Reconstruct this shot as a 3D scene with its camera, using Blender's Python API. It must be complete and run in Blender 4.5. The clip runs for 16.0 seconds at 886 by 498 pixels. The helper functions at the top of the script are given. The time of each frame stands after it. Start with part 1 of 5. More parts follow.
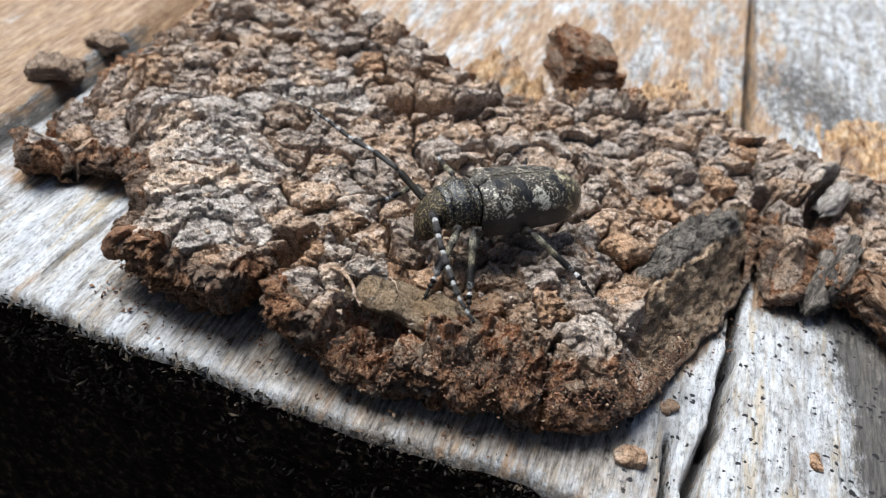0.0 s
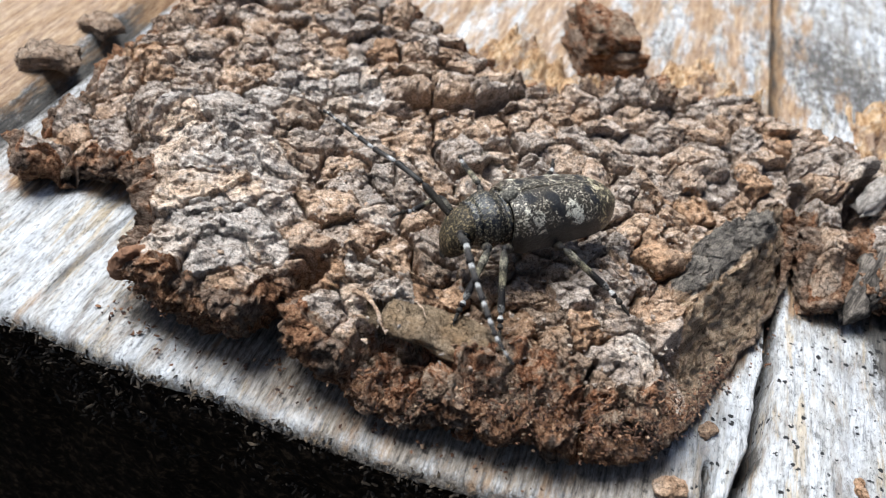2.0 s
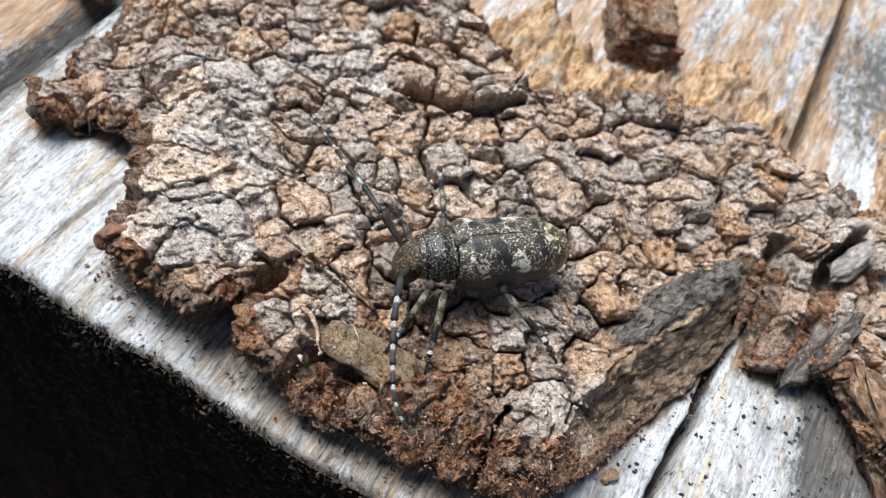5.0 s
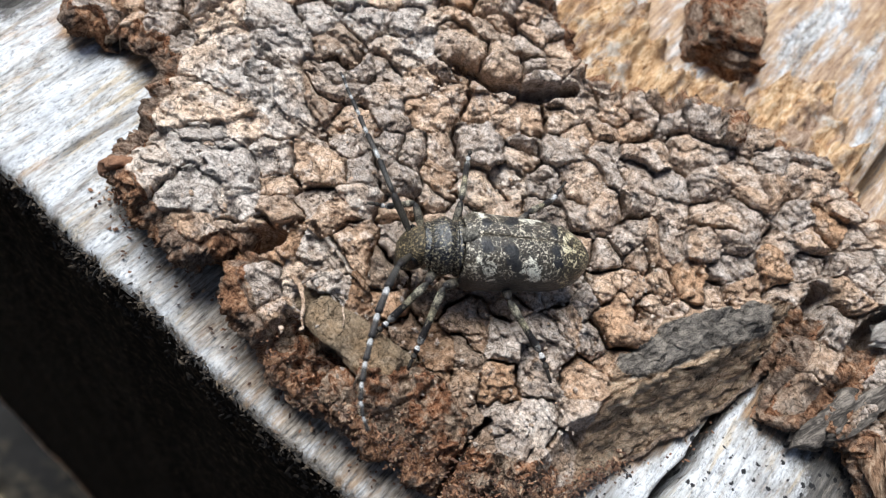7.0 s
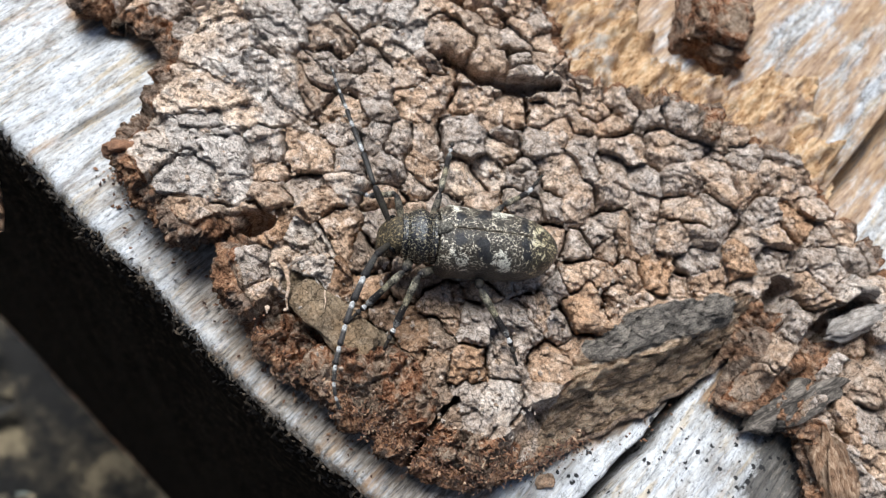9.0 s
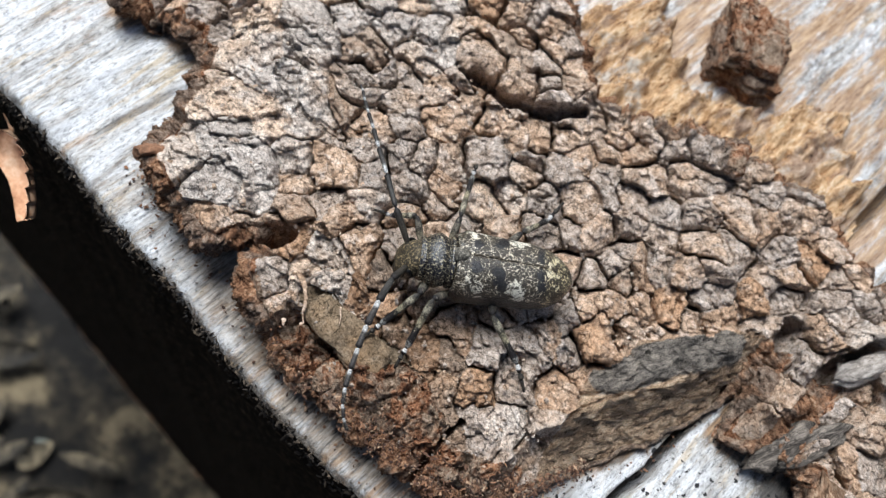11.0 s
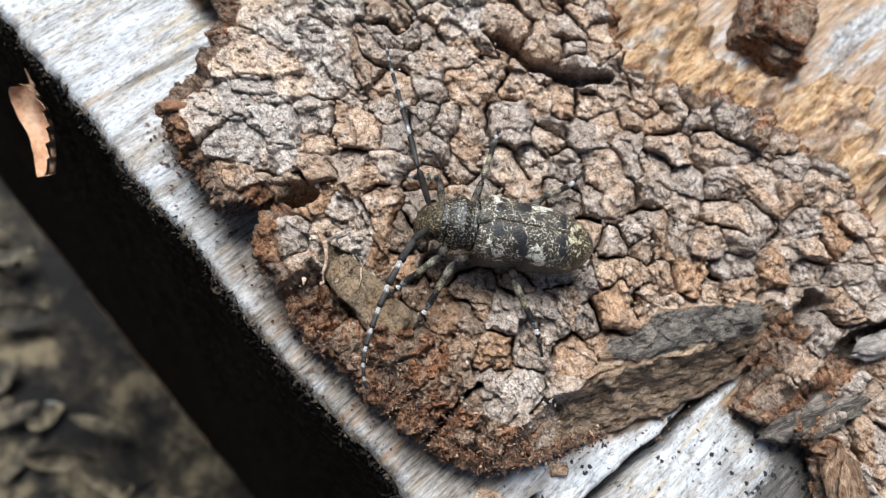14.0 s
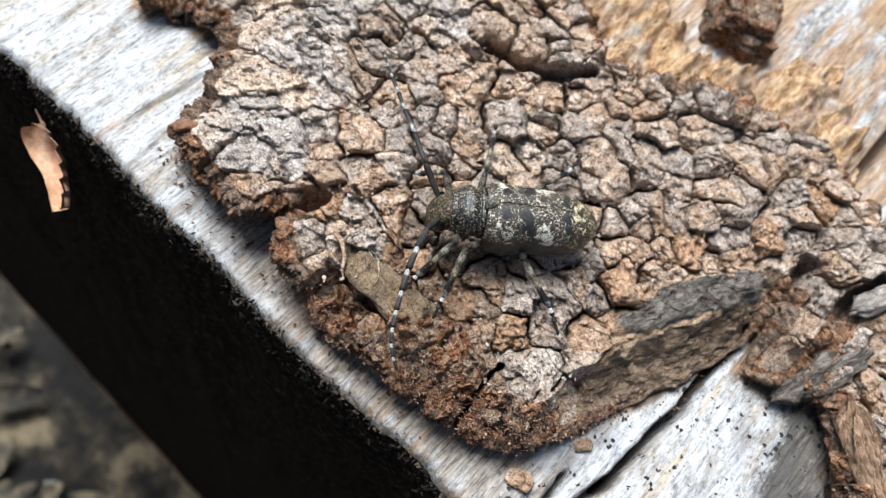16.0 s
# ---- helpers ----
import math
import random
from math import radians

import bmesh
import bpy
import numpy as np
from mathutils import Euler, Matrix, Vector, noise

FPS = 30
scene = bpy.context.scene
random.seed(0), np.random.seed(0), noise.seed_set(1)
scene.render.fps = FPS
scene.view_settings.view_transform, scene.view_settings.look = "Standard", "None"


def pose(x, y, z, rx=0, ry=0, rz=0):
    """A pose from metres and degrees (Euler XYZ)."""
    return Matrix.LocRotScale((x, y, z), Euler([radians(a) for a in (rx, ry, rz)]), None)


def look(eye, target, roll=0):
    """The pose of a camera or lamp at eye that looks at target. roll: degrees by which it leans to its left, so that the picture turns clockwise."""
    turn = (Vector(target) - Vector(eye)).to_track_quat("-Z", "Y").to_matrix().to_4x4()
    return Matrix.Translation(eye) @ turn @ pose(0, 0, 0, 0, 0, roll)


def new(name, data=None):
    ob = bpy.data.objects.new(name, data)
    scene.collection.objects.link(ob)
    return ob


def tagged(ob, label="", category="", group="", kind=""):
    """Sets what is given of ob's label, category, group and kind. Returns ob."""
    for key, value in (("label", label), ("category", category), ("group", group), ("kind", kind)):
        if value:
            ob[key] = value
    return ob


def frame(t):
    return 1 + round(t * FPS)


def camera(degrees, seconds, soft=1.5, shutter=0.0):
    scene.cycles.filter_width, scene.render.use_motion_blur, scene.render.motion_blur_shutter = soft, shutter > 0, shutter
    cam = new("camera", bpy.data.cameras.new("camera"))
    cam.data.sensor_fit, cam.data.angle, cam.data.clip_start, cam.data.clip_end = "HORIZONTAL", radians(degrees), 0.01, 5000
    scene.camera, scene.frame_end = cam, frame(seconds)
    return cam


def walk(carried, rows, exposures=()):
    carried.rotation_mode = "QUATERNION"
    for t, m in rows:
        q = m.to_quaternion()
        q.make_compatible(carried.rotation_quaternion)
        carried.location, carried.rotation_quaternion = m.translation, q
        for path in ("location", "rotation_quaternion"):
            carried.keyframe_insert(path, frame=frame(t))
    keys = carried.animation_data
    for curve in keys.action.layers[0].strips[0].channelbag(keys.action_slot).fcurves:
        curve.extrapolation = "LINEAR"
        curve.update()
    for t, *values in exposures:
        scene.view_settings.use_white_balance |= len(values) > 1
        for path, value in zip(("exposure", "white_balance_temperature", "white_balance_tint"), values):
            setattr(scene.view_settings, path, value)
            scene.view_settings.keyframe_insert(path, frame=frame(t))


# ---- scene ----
cam = camera(53.2, 16.0, soft=1.1)
cam.data.dof.use_dof = True
cam.data.dof.focus_distance = 0.067
cam.data.dof.aperture_fstop = 52.0
METRES = 0.072
BASE = pose(0.01007, -0.05793, 0.05021, -39.784, -7.751, 18.481)
ROWS = [
    (0.0, 0.0, 0.0, 0.0, 0.0, 0.0, -0.0),
    (0.5, 0.0044, 0.0197, 0.0206, -0.12, -0.95, 0.05),
    (1.0, -0.0069, 0.0398, 0.0439, -0.22, -1.79, 0.05),
    (1.5, -0.027, 0.0715, 0.0653, -0.32, -2.66, 0.06),
    (2.0, -0.0355, 0.0571, 0.0778, -0.51, -3.83, 0.3),
    (2.5, -0.0214, 0.0145, 0.1094, -0.81, -6.12, 0.66),
    (3.0, 0.0068, -0.0362, 0.1435, -0.6, -8.88, 0.55),
    (3.5, 0.0337, -0.0339, 0.1828, 0.42, -11.14, -0.39),
    (4.0, 0.0451, -0.0118, 0.2151, 1.83, -12.96, -1.83),
    (4.5, 0.0782, 0.0297, 0.2776, 3.71, -14.41, -4.36),
    (5.0, 0.094, 0.046, 0.315, 6.91, -16.14, -7.98),
    (7.5, 0.1367, 0.134, 0.3538, 14.84, -22.22, -16.69),
    (8.0, 0.145, 0.1066, 0.3858, 15.13, -23.26, -16.75),
    (8.5, 0.157, 0.103, 0.4167, 15.43, -23.96, -17.0),
    (9.0, 0.1645, 0.0958, 0.4262, 16.14, -25.11, -17.52),
    (11.5, 0.1434, 0.1091, 0.4929, 20.23, -28.67, -20.84),
    (12.0, 0.1378, 0.1175, 0.4876, 20.94, -29.32, -21.2),
    (12.5, 0.1364, 0.1215, 0.4814, 21.31, -29.83, -21.29),
    (13.0, 0.1493, 0.1183, 0.4841, 21.32, -30.06, -21.25),
    (13.5, 0.1525, 0.1073, 0.4834, 21.15, -30.17, -21.24),
    (14.0, 0.143, 0.0977, 0.468, 20.63, -30.16, -21.09),
    (14.5, 0.134, 0.116, 0.4383, 19.41, -29.55, -20.2),
    (15.0, 0.1391, 0.0905, 0.4496, 18.4, -28.59, -19.15),
    (15.5, 0.1539, 0.0713, 0.4325, 17.9, -27.38, -18.17),
    (16.0, 0.1509, 0.0241, 0.4143, 17.21, -25.44, -17.37),
]
walk(cam, [(t, BASE @ pose(METRES * x, METRES * y, METRES * z, 90 + pitch, roll, yaw)) for t, x, y, z, yaw, pitch, roll in ROWS], exposures=[(0.0, 0.15, 5800, 7), (2.5, 0.3, 5800, 7), (5.0, 0.3, 5800, 7), (9.0, 0.24, 5800, 7), (12.0, 0.15, 5800, 7), (13.0, 0.25, 5800, 7), (14.5, 0.27, 5800, 7), (16.0, 0.36, 5800, 7)])

# ---------- light ----------
SUN_ELEVATION, SUN_AZIMUTH = 64.0, -70.0   # degrees; azimuth from +y towards +x
world = bpy.data.worlds.new("sky")
scene.world = world
world.use_nodes = True
wn = world.node_tree.nodes
sky = wn.new("ShaderNodeTexSky")
sky.sky_type = "NISHITA"
sky.sun_disc = False
sky.dust_density = 4.0
sky.ozone_density = 0.5
sky.sun_elevation = radians(SUN_ELEVATION)
sky.sun_rotation = radians(SUN_AZIMUTH)
world.node_tree.links.new(sky.outputs[0], wn["Background"].inputs[0])
wn["Background"].inputs[1].default_value = 0.06
sun_data = bpy.data.lights.new("sun", "SUN")
sun_data.energy = 5.7
sun_data.angle = radians(34)
sun_data.color = (1.0, 0.96, 0.9)
sun = new("sun", sun_data)
_el, _az = radians(SUN_ELEVATION), radians(SUN_AZIMUTH)
_d = Vector((math.sin(_az) * math.cos(_el), math.cos(_az) * math.cos(_el), math.sin(_el)))
sun.matrix_world = look(_d * 2.0, (0, 0, 0))

# ---------- numbers: lengths below are millimetres, meshes are made in metres ----------
MM = 0.001


def hash3(ix, iy, iz, seed):
    n = (ix * 374761393 + iy * 668265263 + iz * 2147483647 + seed * 974634777) & 0xFFFFFFFF
    n = ((n ^ (n >> 13)) * 1274126177) & 0xFFFFFFFF
    n = ((n ^ (n >> 16)) * 2246822519) & 0xFFFFFFFF
    return ((n ^ (n >> 15)) & 0xFFFF) / 32767.5 - 1.0


def vnoise(p, seed=0):
    """Smooth value noise in -1..1 at the points p (n, 3)."""
    f = np.floor(p)
    i = f.astype(np.int64)
    w = p - f
    w = w * w * (3 - 2 * w)
    out = 0
    for a in (0, 1):
        for b in (0, 1):
            for c in (0, 1):
                k = (w[:, 0] if a else 1 - w[:, 0]) * (w[:, 1] if b else 1 - w[:, 1]) * (w[:, 2] if c else 1 - w[:, 2])
                out = out + k * hash3(i[:, 0] + a, i[:, 1] + b, i[:, 2] + c, seed)
    return out


def fbm(p, size, octaves=4, seed=0, gain=0.5):
    """Layered noise; size is the width of the largest features in mm (one number or three)."""
    q = np.asarray(p, float) / np.asarray(size, float)
    out, amp, total = 0, 1.0, 0.0
    for k in range(octaves):
        out = out + amp * vnoise(q * 2.03 ** k + 17.3 * k, seed + 31 * k)
        total += amp
        amp *= gain
    return out / total


def xyz(x, y, z=0.0):
    x, y, z = np.broadcast_arrays(*(np.asarray(a, float).ravel() for a in (x, y, z)))
    return np.stack([x, y, z], 1)


def smooth(a, b, v):
    t = np.clip((v - a) / (b - a), 0, 1)
    return t * t * (3 - 2 * t)


def line_dist(x, y, pts):
    """Distance to a polyline, and how far along it (0..1)."""
    best, along = np.full(np.shape(x), 1e9), np.zeros(np.shape(x))
    n = len(pts) - 1
    for k, ((ax, ay), (bx, by)) in enumerate(zip(pts[:-1], pts[1:])):
        dx, dy = bx - ax, by - ay
        t = np.clip(((x - ax) * dx + (y - ay) * dy) / (dx * dx + dy * dy), 0, 1)
        d = np.hypot(x - ax - t * dx, y - ay - t * dy)
        along = np.where(d < best, (k + t) / n, along)
        best = np.minimum(best, d)
    return best, along


def inside_dist(x, y, poly):
    """Signed distance to a closed outline, positive inside."""
    d, _ = line_dist(x, y, list(poly) + [poly[0]])
    odd = np.zeros(np.shape(x), bool)
    for (ax, ay), (bx, by) in zip(poly, list(poly[1:]) + [poly[0]]):
        if ay != by:
            odd ^= ((ay > y) != (by > y)) & (x < (bx - ax) * (y - ay) / (by - ay) + ax)
    return np.where(odd, d, -d)


# ---------- materials ----------
def material(name):
    mat = bpy.data.materials.new(name)
    mat.use_nodes = True
    return mat, mat.node_tree.nodes, mat.node_tree.links, mat.node_tree.nodes["Principled BSDF"]


class Graph:
    """Short names for the nodes of one procedural material; coordinates in mm."""

    def __init__(self, name, local=False, rough=0.8):
        self.mat, self.n, self.l, self.out = material(name)
        self.out.inputs["Roughness"].default_value = rough
        scale = self.n.new("ShaderNodeVectorMath")
        scale.operation = "SCALE"
        scale.inputs["Scale"].default_value = 1000.0
        if local:
            self.l.new(self.n.new("ShaderNodeTexCoord").outputs["Object"], scale.inputs[0])
        else:
            self.l.new(self.n.new("ShaderNodeNewGeometry").outputs["Position"], scale.inputs[0])
        self.mm = scale.outputs[0]

    def stretch(self, sx, sy, sz, turn=0.0):
        m = self.n.new("ShaderNodeMapping")
        m.inputs["Scale"].default_value = (sx, sy, sz)
        m.inputs["Rotation"].default_value = (0, 0, radians(turn))
        self.l.new(self.mm, m.inputs[0])
        return m.outputs[0]

    def grain(self, turn, across, along):
        """Coordinates drawn out along the y axis turned by so many degrees."""
        m = self.n.new("ShaderNodeMapping")
        m.vector_type = "TEXTURE"
        m.inputs["Rotation"].default_value = (0, 0, radians(turn))
        m.inputs["Scale"].default_value = (across, along, across)
        self.l.new(self.mm, m.inputs[0])
        return m.outputs[0]

    def wobble(self, size, amount):
        """The coordinates, bent by noise."""
        t = self.n.new("ShaderNodeTexNoise")
        t.inputs["Scale"].default_value = 1.0 / size
        t.inputs["Detail"].default_value = 4.0
        self.l.new(self.mm, t.inputs["Vector"])
        m = self.n.new("ShaderNodeVectorMath")
        m.operation = "MULTIPLY_ADD"
        self.l.new(t.outputs[1], m.inputs[0])
        m.inputs[1].default_value = (amount, amount, amount)
        self.l.new(self.mm, m.inputs[2])
        return m.outputs[0]

    def noise(self, size, detail=5.0, rough=0.6, at=None, bend=0.0):
        t = self.n.new("ShaderNodeTexNoise")
        t.inputs["Scale"].default_value = 1.0 / size
        t.inputs["Detail"].default_value = detail
        t.inputs["Roughness"].default_value = rough
        t.inputs["Distortion"].default_value = bend
        self.l.new(at or self.mm, t.inputs["Vector"])
        return t.outputs[0]

    def cells(self, size, feature="F1", at=None, rand=1.0):
        t = self.n.new("ShaderNodeTexVoronoi")
        t.feature = feature
        t.inputs["Scale"].default_value = 1.0 / size
        t.inputs["Randomness"].default_value = rand
        self.l.new(at or self.mm, t.inputs["Vector"])
        return t.outputs[0]

    def ramp(self, fac, *stops):
        r = self.n.new("ShaderNodeValToRGB")
        e = r.color_ramp.elements
        while len(e) < len(stops):
            e.new(0.5)
        for k, (p, col) in enumerate(stops):
            e[k].position = p
            e[k].color = (*col, 1) if isinstance(col, tuple) else (col, col, col, 1)
        self.l.new(fac, r.inputs[0])
        return r.outputs[0]

    def mix(self, fac, a, b, mode="MIX"):
        m = self.n.new("ShaderNodeMix")
        m.data_type, m.blend_type = "RGBA", mode
        for sock, v in ((m.inputs[0], fac), (m.inputs[6], a), (m.inputs[7], b)):
            if isinstance(v, tuple):
                sock.default_value = (*v, 1)
            elif isinstance(v, (int, float)):
                sock.default_value = v
            else:
                self.l.new(v, sock)
        return m.outputs[2]

    def math(self, op, a, b=0.0):
        m = self.n.new("ShaderNodeMath")
        m.operation = op
        for sock, v in ((m.inputs[0], a), (m.inputs[1], b)):
            if isinstance(v, (int, float)):
                sock.default_value = v
            else:
                self.l.new(v, sock)
        return m.outputs[0]

    def random(self):
        return self.n.new("ShaderNodeObjectInfo").outputs["Random"]

    def island(self):
        return self.n.new("ShaderNodeNewGeometry").outputs["Random Per Island"]

    def generated_x(self):
        s = self.n.new("ShaderNodeSeparateXYZ")
        self.l.new(self.n.new("ShaderNodeTexCoord").outputs["Generated"], s.inputs[0])
        return s.outputs[0]

    def local_xyz(self):
        s = self.n.new("ShaderNodeSeparateXYZ")
        self.l.new(self.mm, s.inputs[0])
        return s.outputs

    def attribute(self, name):
        a = self.n.new("ShaderNodeAttribute")
        a.attribute_name = name
        return a.outputs["Fac"]

    def bump(self, height, mm, after=None):
        b = self.n.new("ShaderNodeBump")
        b.inputs["Distance"].default_value = mm * MM
        self.l.new(height, b.inputs["Height"])
        if after:
            self.l.new(after, b.inputs["Normal"])
        return b.outputs[0]

    def done(self, colour, normal=None, rough=None):
        self.l.new(colour, self.out.inputs["Base Color"])
        if normal:
            self.l.new(normal, self.out.inputs["Normal"])
        if rough:
            self.l.new(rough, self.out.inputs["Roughness"])
        return self.mat


def bark_material(name, low, mid, high, rust, rust_amount, vary):
    """Corky bark: greyish brown with rusty fresh breaks, pale dusty tops, dark pits and hair cracks."""
    g = Graph(name, rough=0.9)
    g.out.inputs["Specular IOR Level"].default_value = 0.1
    big = g.noise(3.4, 5.0, 0.62)
    fine = g.noise(1.1, 9.0, 0.7, bend=1.2)
    grit = g.noise(0.2, 5.0, 0.7)
    tint = g.random() if vary == "object" else g.island()
    hue = g.math("ADD", g.math("MULTIPLY", g.noise(5.5, 4.0, 0.6), 0.7), g.math("MULTIPLY", tint, 0.3))
    base = g.ramp(fine, (0.31, low), (0.43, mid), (0.68, high))
    warm = g.ramp(hue, (0.40, (0.99, 1.0, 1.01)), (0.50, (1.02, 0.99, 0.955)), (0.60, (1.10, 0.97, 0.83)))
    base = g.mix(1.0, base, warm, "MULTIPLY")
    base = g.mix(1.0, base, g.ramp(tint, (0.0, 0.85), (0.5, 1.0), (1.0, 1.15)), "MULTIPLY")
    where = g.math("ADD", g.math("MULTIPLY", big, 0.75), g.math("MULTIPLY", tint, 0.25))
    base = g.mix(g.ramp(where, (0.56 - rust_amount, 0.0), (0.70 - rust_amount * 0.8, 0.6)), base, g.ramp(fine, (0.33, tuple(v * 0.35 for v in rust)), (0.6, rust)))
    dust = g.ramp(g.noise(1.6, 8.0, 0.72), (0.53, 0.0), (0.62, 0.5))
    base = g.mix(dust, base, tuple(min(1, v * 1.05 + 0.03) for v in high))
    base = g.mix(1.0, base, g.ramp(grit, (0.36, 0.55), (0.47, 1.0), (0.62, 1.22)), "MULTIPLY")
    wave = g.math("ABSOLUTE", g.math("SUBTRACT", g.noise(0.62, 7.0, 0.68, bend=1.0), 0.5))
    crinkle = g.ramp(wave, (0.0, 0.0), (0.016, 1.0))
    base = g.mix(1.0, base, g.ramp(crinkle, (0.0, 0.45), (1.0, 1.04)), "MULTIPLY")
    hair = g.ramp(g.cells(1.3, "DISTANCE_TO_EDGE", at=g.wobble(0.9, 1.5)), (0.0, 0.0), (0.035, 1.0))
    some = g.ramp(g.noise(2.6, 3.0, 0.6), (0.44, 1.0), (0.52, 0.0))
    crack = g.math("MAXIMUM", hair, some)
    base = g.mix(1.0, base, g.ramp(crack, (0.0, 0.3), (1.0, 1.0)), "MULTIPLY")
    relief = g.bump(crack, 0.1)
    relief = g.bump(crinkle, 0.05, relief)
    relief = g.bump(fine, 0.42, relief)
    relief = g.bump(grit, 0.15, relief)
    return g.done(base, relief)


M_BARK = bark_material("bark_grey_brown", (0.06, 0.042, 0.031), (0.40, 0.311, 0.245), (0.69, 0.595, 0.52), (0.48, 0.30, 0.182), 0.03, "object")
M_BARK_FAR = bark_material("bark_grey_brown_joined", (0.06, 0.043, 0.032), (0.40, 0.313, 0.247), (0.68, 0.59, 0.515), (0.47, 0.30, 0.187), 0.02, "island")
M_RUST = bark_material("bark_rusty_break", (0.10, 0.06, 0.038), (0.41, 0.285, 0.20), (0.64, 0.51, 0.40), (0.48, 0.28, 0.155), 0.10, "object")
M_MOSS = bark_material("bark_olive_film", (0.07, 0.05, 0.03), (0.225, 0.164, 0.105), (0.33, 0.255, 0.175), (0.29, 0.19, 0.112), -0.02, "object")
M_PALE = bark_material("bark_pale_lichen", (0.13, 0.10, 0.082), (0.52, 0.435, 0.37), (0.75, 0.675, 0.605), (0.52, 0.355, 0.235), -0.04, "object")


SLAB_TURN = -27.0     # the way of the bare plank's grain


def under_bark():
    g = Graph("bark_inner_layers", rough=0.88)
    fine = g.noise(0.8, 9.0, 0.7, bend=1.4)
    wide = g.noise(2.6, 6.0, 0.68)
    grit = g.noise(0.13, 6.0, 0.7)
    g.out.inputs["Specular IOR Level"].default_value = 0.14
    red = g.ramp(fine, (0.36, (0.018, 0.009, 0.006)), (0.44, (0.21, 0.086, 0.043)), (0.53, (0.48, 0.235, 0.122)), (0.65, (0.74, 0.55, 0.39)))
    brown = g.ramp(fine, (0.36, (0.03, 0.02, 0.014)), (0.45, (0.29, 0.195, 0.13)), (0.56, (0.53, 0.395, 0.285)), (0.69, (0.73, 0.62, 0.51)))
    c = g.mix(g.ramp(wide, (0.46, 0.0), (0.56, 1.0)), red, brown)
    strands = g.noise(0.55, 9.0, 0.8, at=g.grain(SLAB_TURN, 1.0, 2.6), bend=0.9)
    lane = g.noise(1.8, 7.0, 0.75, at=g.grain(SLAB_TURN, 1.0, 2.2), bend=0.6)
    tan = g.ramp(strands, (0.37, (0.04, 0.025, 0.016)), (0.44, (0.35, 0.235, 0.15)), (0.52, (0.66, 0.47, 0.31)), (0.64, (0.84, 0.70, 0.53)))
    tan = g.mix(g.ramp(lane, (0.52, 0.0), (0.62, 0.7)), tan, g.ramp(strands, (0.36, (0.06, 0.04, 0.028)), (0.62, (0.46, 0.345, 0.25))))
    c = g.mix(g.attribute("fibre"), c, tan)
    grey = g.ramp(strands, (0.36, (0.025, 0.022, 0.019)), (0.45, (0.15, 0.13, 0.112)), (0.54, (0.31, 0.27, 0.228)), (0.66, (0.56, 0.48, 0.39)))
    edge = g.math("ADD", g.attribute("slab"), g.math("MULTIPLY", g.math("SUBTRACT", wide, 0.5), 0.9))
    c = g.mix(g.ramp(edge, (0.38, 0.0), (0.55, 1.0)), c, grey)
    c = g.mix(1.0, c, g.ramp(grit, (0.36, 0.55), (0.5, 1.0), (0.66, 1.3)), "MULTIPLY")
    return g.done(c, g.bump(grit, 0.16, g.bump(fine, 0.5, g.bump(strands, 0.85))))


def flank_material():
    g = Graph("bark_broken_edge", rough=0.9)
    g.out.inputs["Specular IOR Level"].default_value = 0.1
    fine = g.noise(0.6, 9.0, 0.76, at=g.stretch(1, 1, 1.6), bend=0.8)
    grit = g.noise(0.18, 6.0, 0.75)
    c = g.ramp(fine, (0.34, (0.015, 0.009, 0.006)), (0.44, (0.16, 0.076, 0.041)), (0.54, (0.38, 0.205, 0.113)), (0.68, (0.63, 0.46, 0.31)))
    c = g.mix(g.ramp(g.noise(3.4, 5.0, 0.65), (0.46, 0.0), (0.56, 0.85)), c, g.ramp(fine, (0.34, (0.025, 0.018, 0.013)), (0.47, (0.17, 0.12, 0.088)), (0.66, (0.44, 0.36, 0.29))))
    c = g.mix(g.attribute("slab"), c, g.ramp(fine, (0.36, (0.035, 0.03, 0.026)), (0.5, (0.22, 0.17, 0.13)), (0.66, (0.45, 0.36, 0.27))))
    c = g.mix(1.0, c, g.ramp(grit, (0.36, 0.5), (0.5, 1.0), (0.66, 1.35)), "MULTIPLY")
    return g.done(c, g.bump(grit, 0.12, g.bump(fine, 0.5)))


def splinter_material(name, low, mid, high):
    """Fibrous bark strips, the grain along their own x."""
    g = Graph(name, local=True, rough=0.85)
    g.out.inputs["Specular IOR Level"].default_value = 0.15
    f = g.noise(0.45, 8.0, 0.75, at=g.stretch(0.3, 1, 1), bend=0.9)
    c = g.ramp(f, (0.34, low), (0.48, mid), (0.66, high))
    c = g.mix(1.0, c, g.ramp(g.noise(2.0, 5.0, 0.65), (0.38, 0.6), (0.62, 1.25)), "MULTIPLY")
    return g.done(c, g.bump(f, 0.4))


def crumbs_material():
    g = Graph("rusty_bark_fibre", rough=0.85)
    t = g.island()
    fine = g.noise(0.3, 5.0, 0.7)
    c = g.ramp(t, (0.0, (0.035, 0.016, 0.01)), (0.5, (0.12, 0.056, 0.03)), (0.85, (0.27, 0.135, 0.07)), (1.0, (0.44, 0.31, 0.2)))
    c = g.mix(1.0, c, g.ramp(fine, (0.3, 0.55), (0.7, 1.25)), "MULTIPLY")
    return g.done(c, g.bump(fine, 0.12))


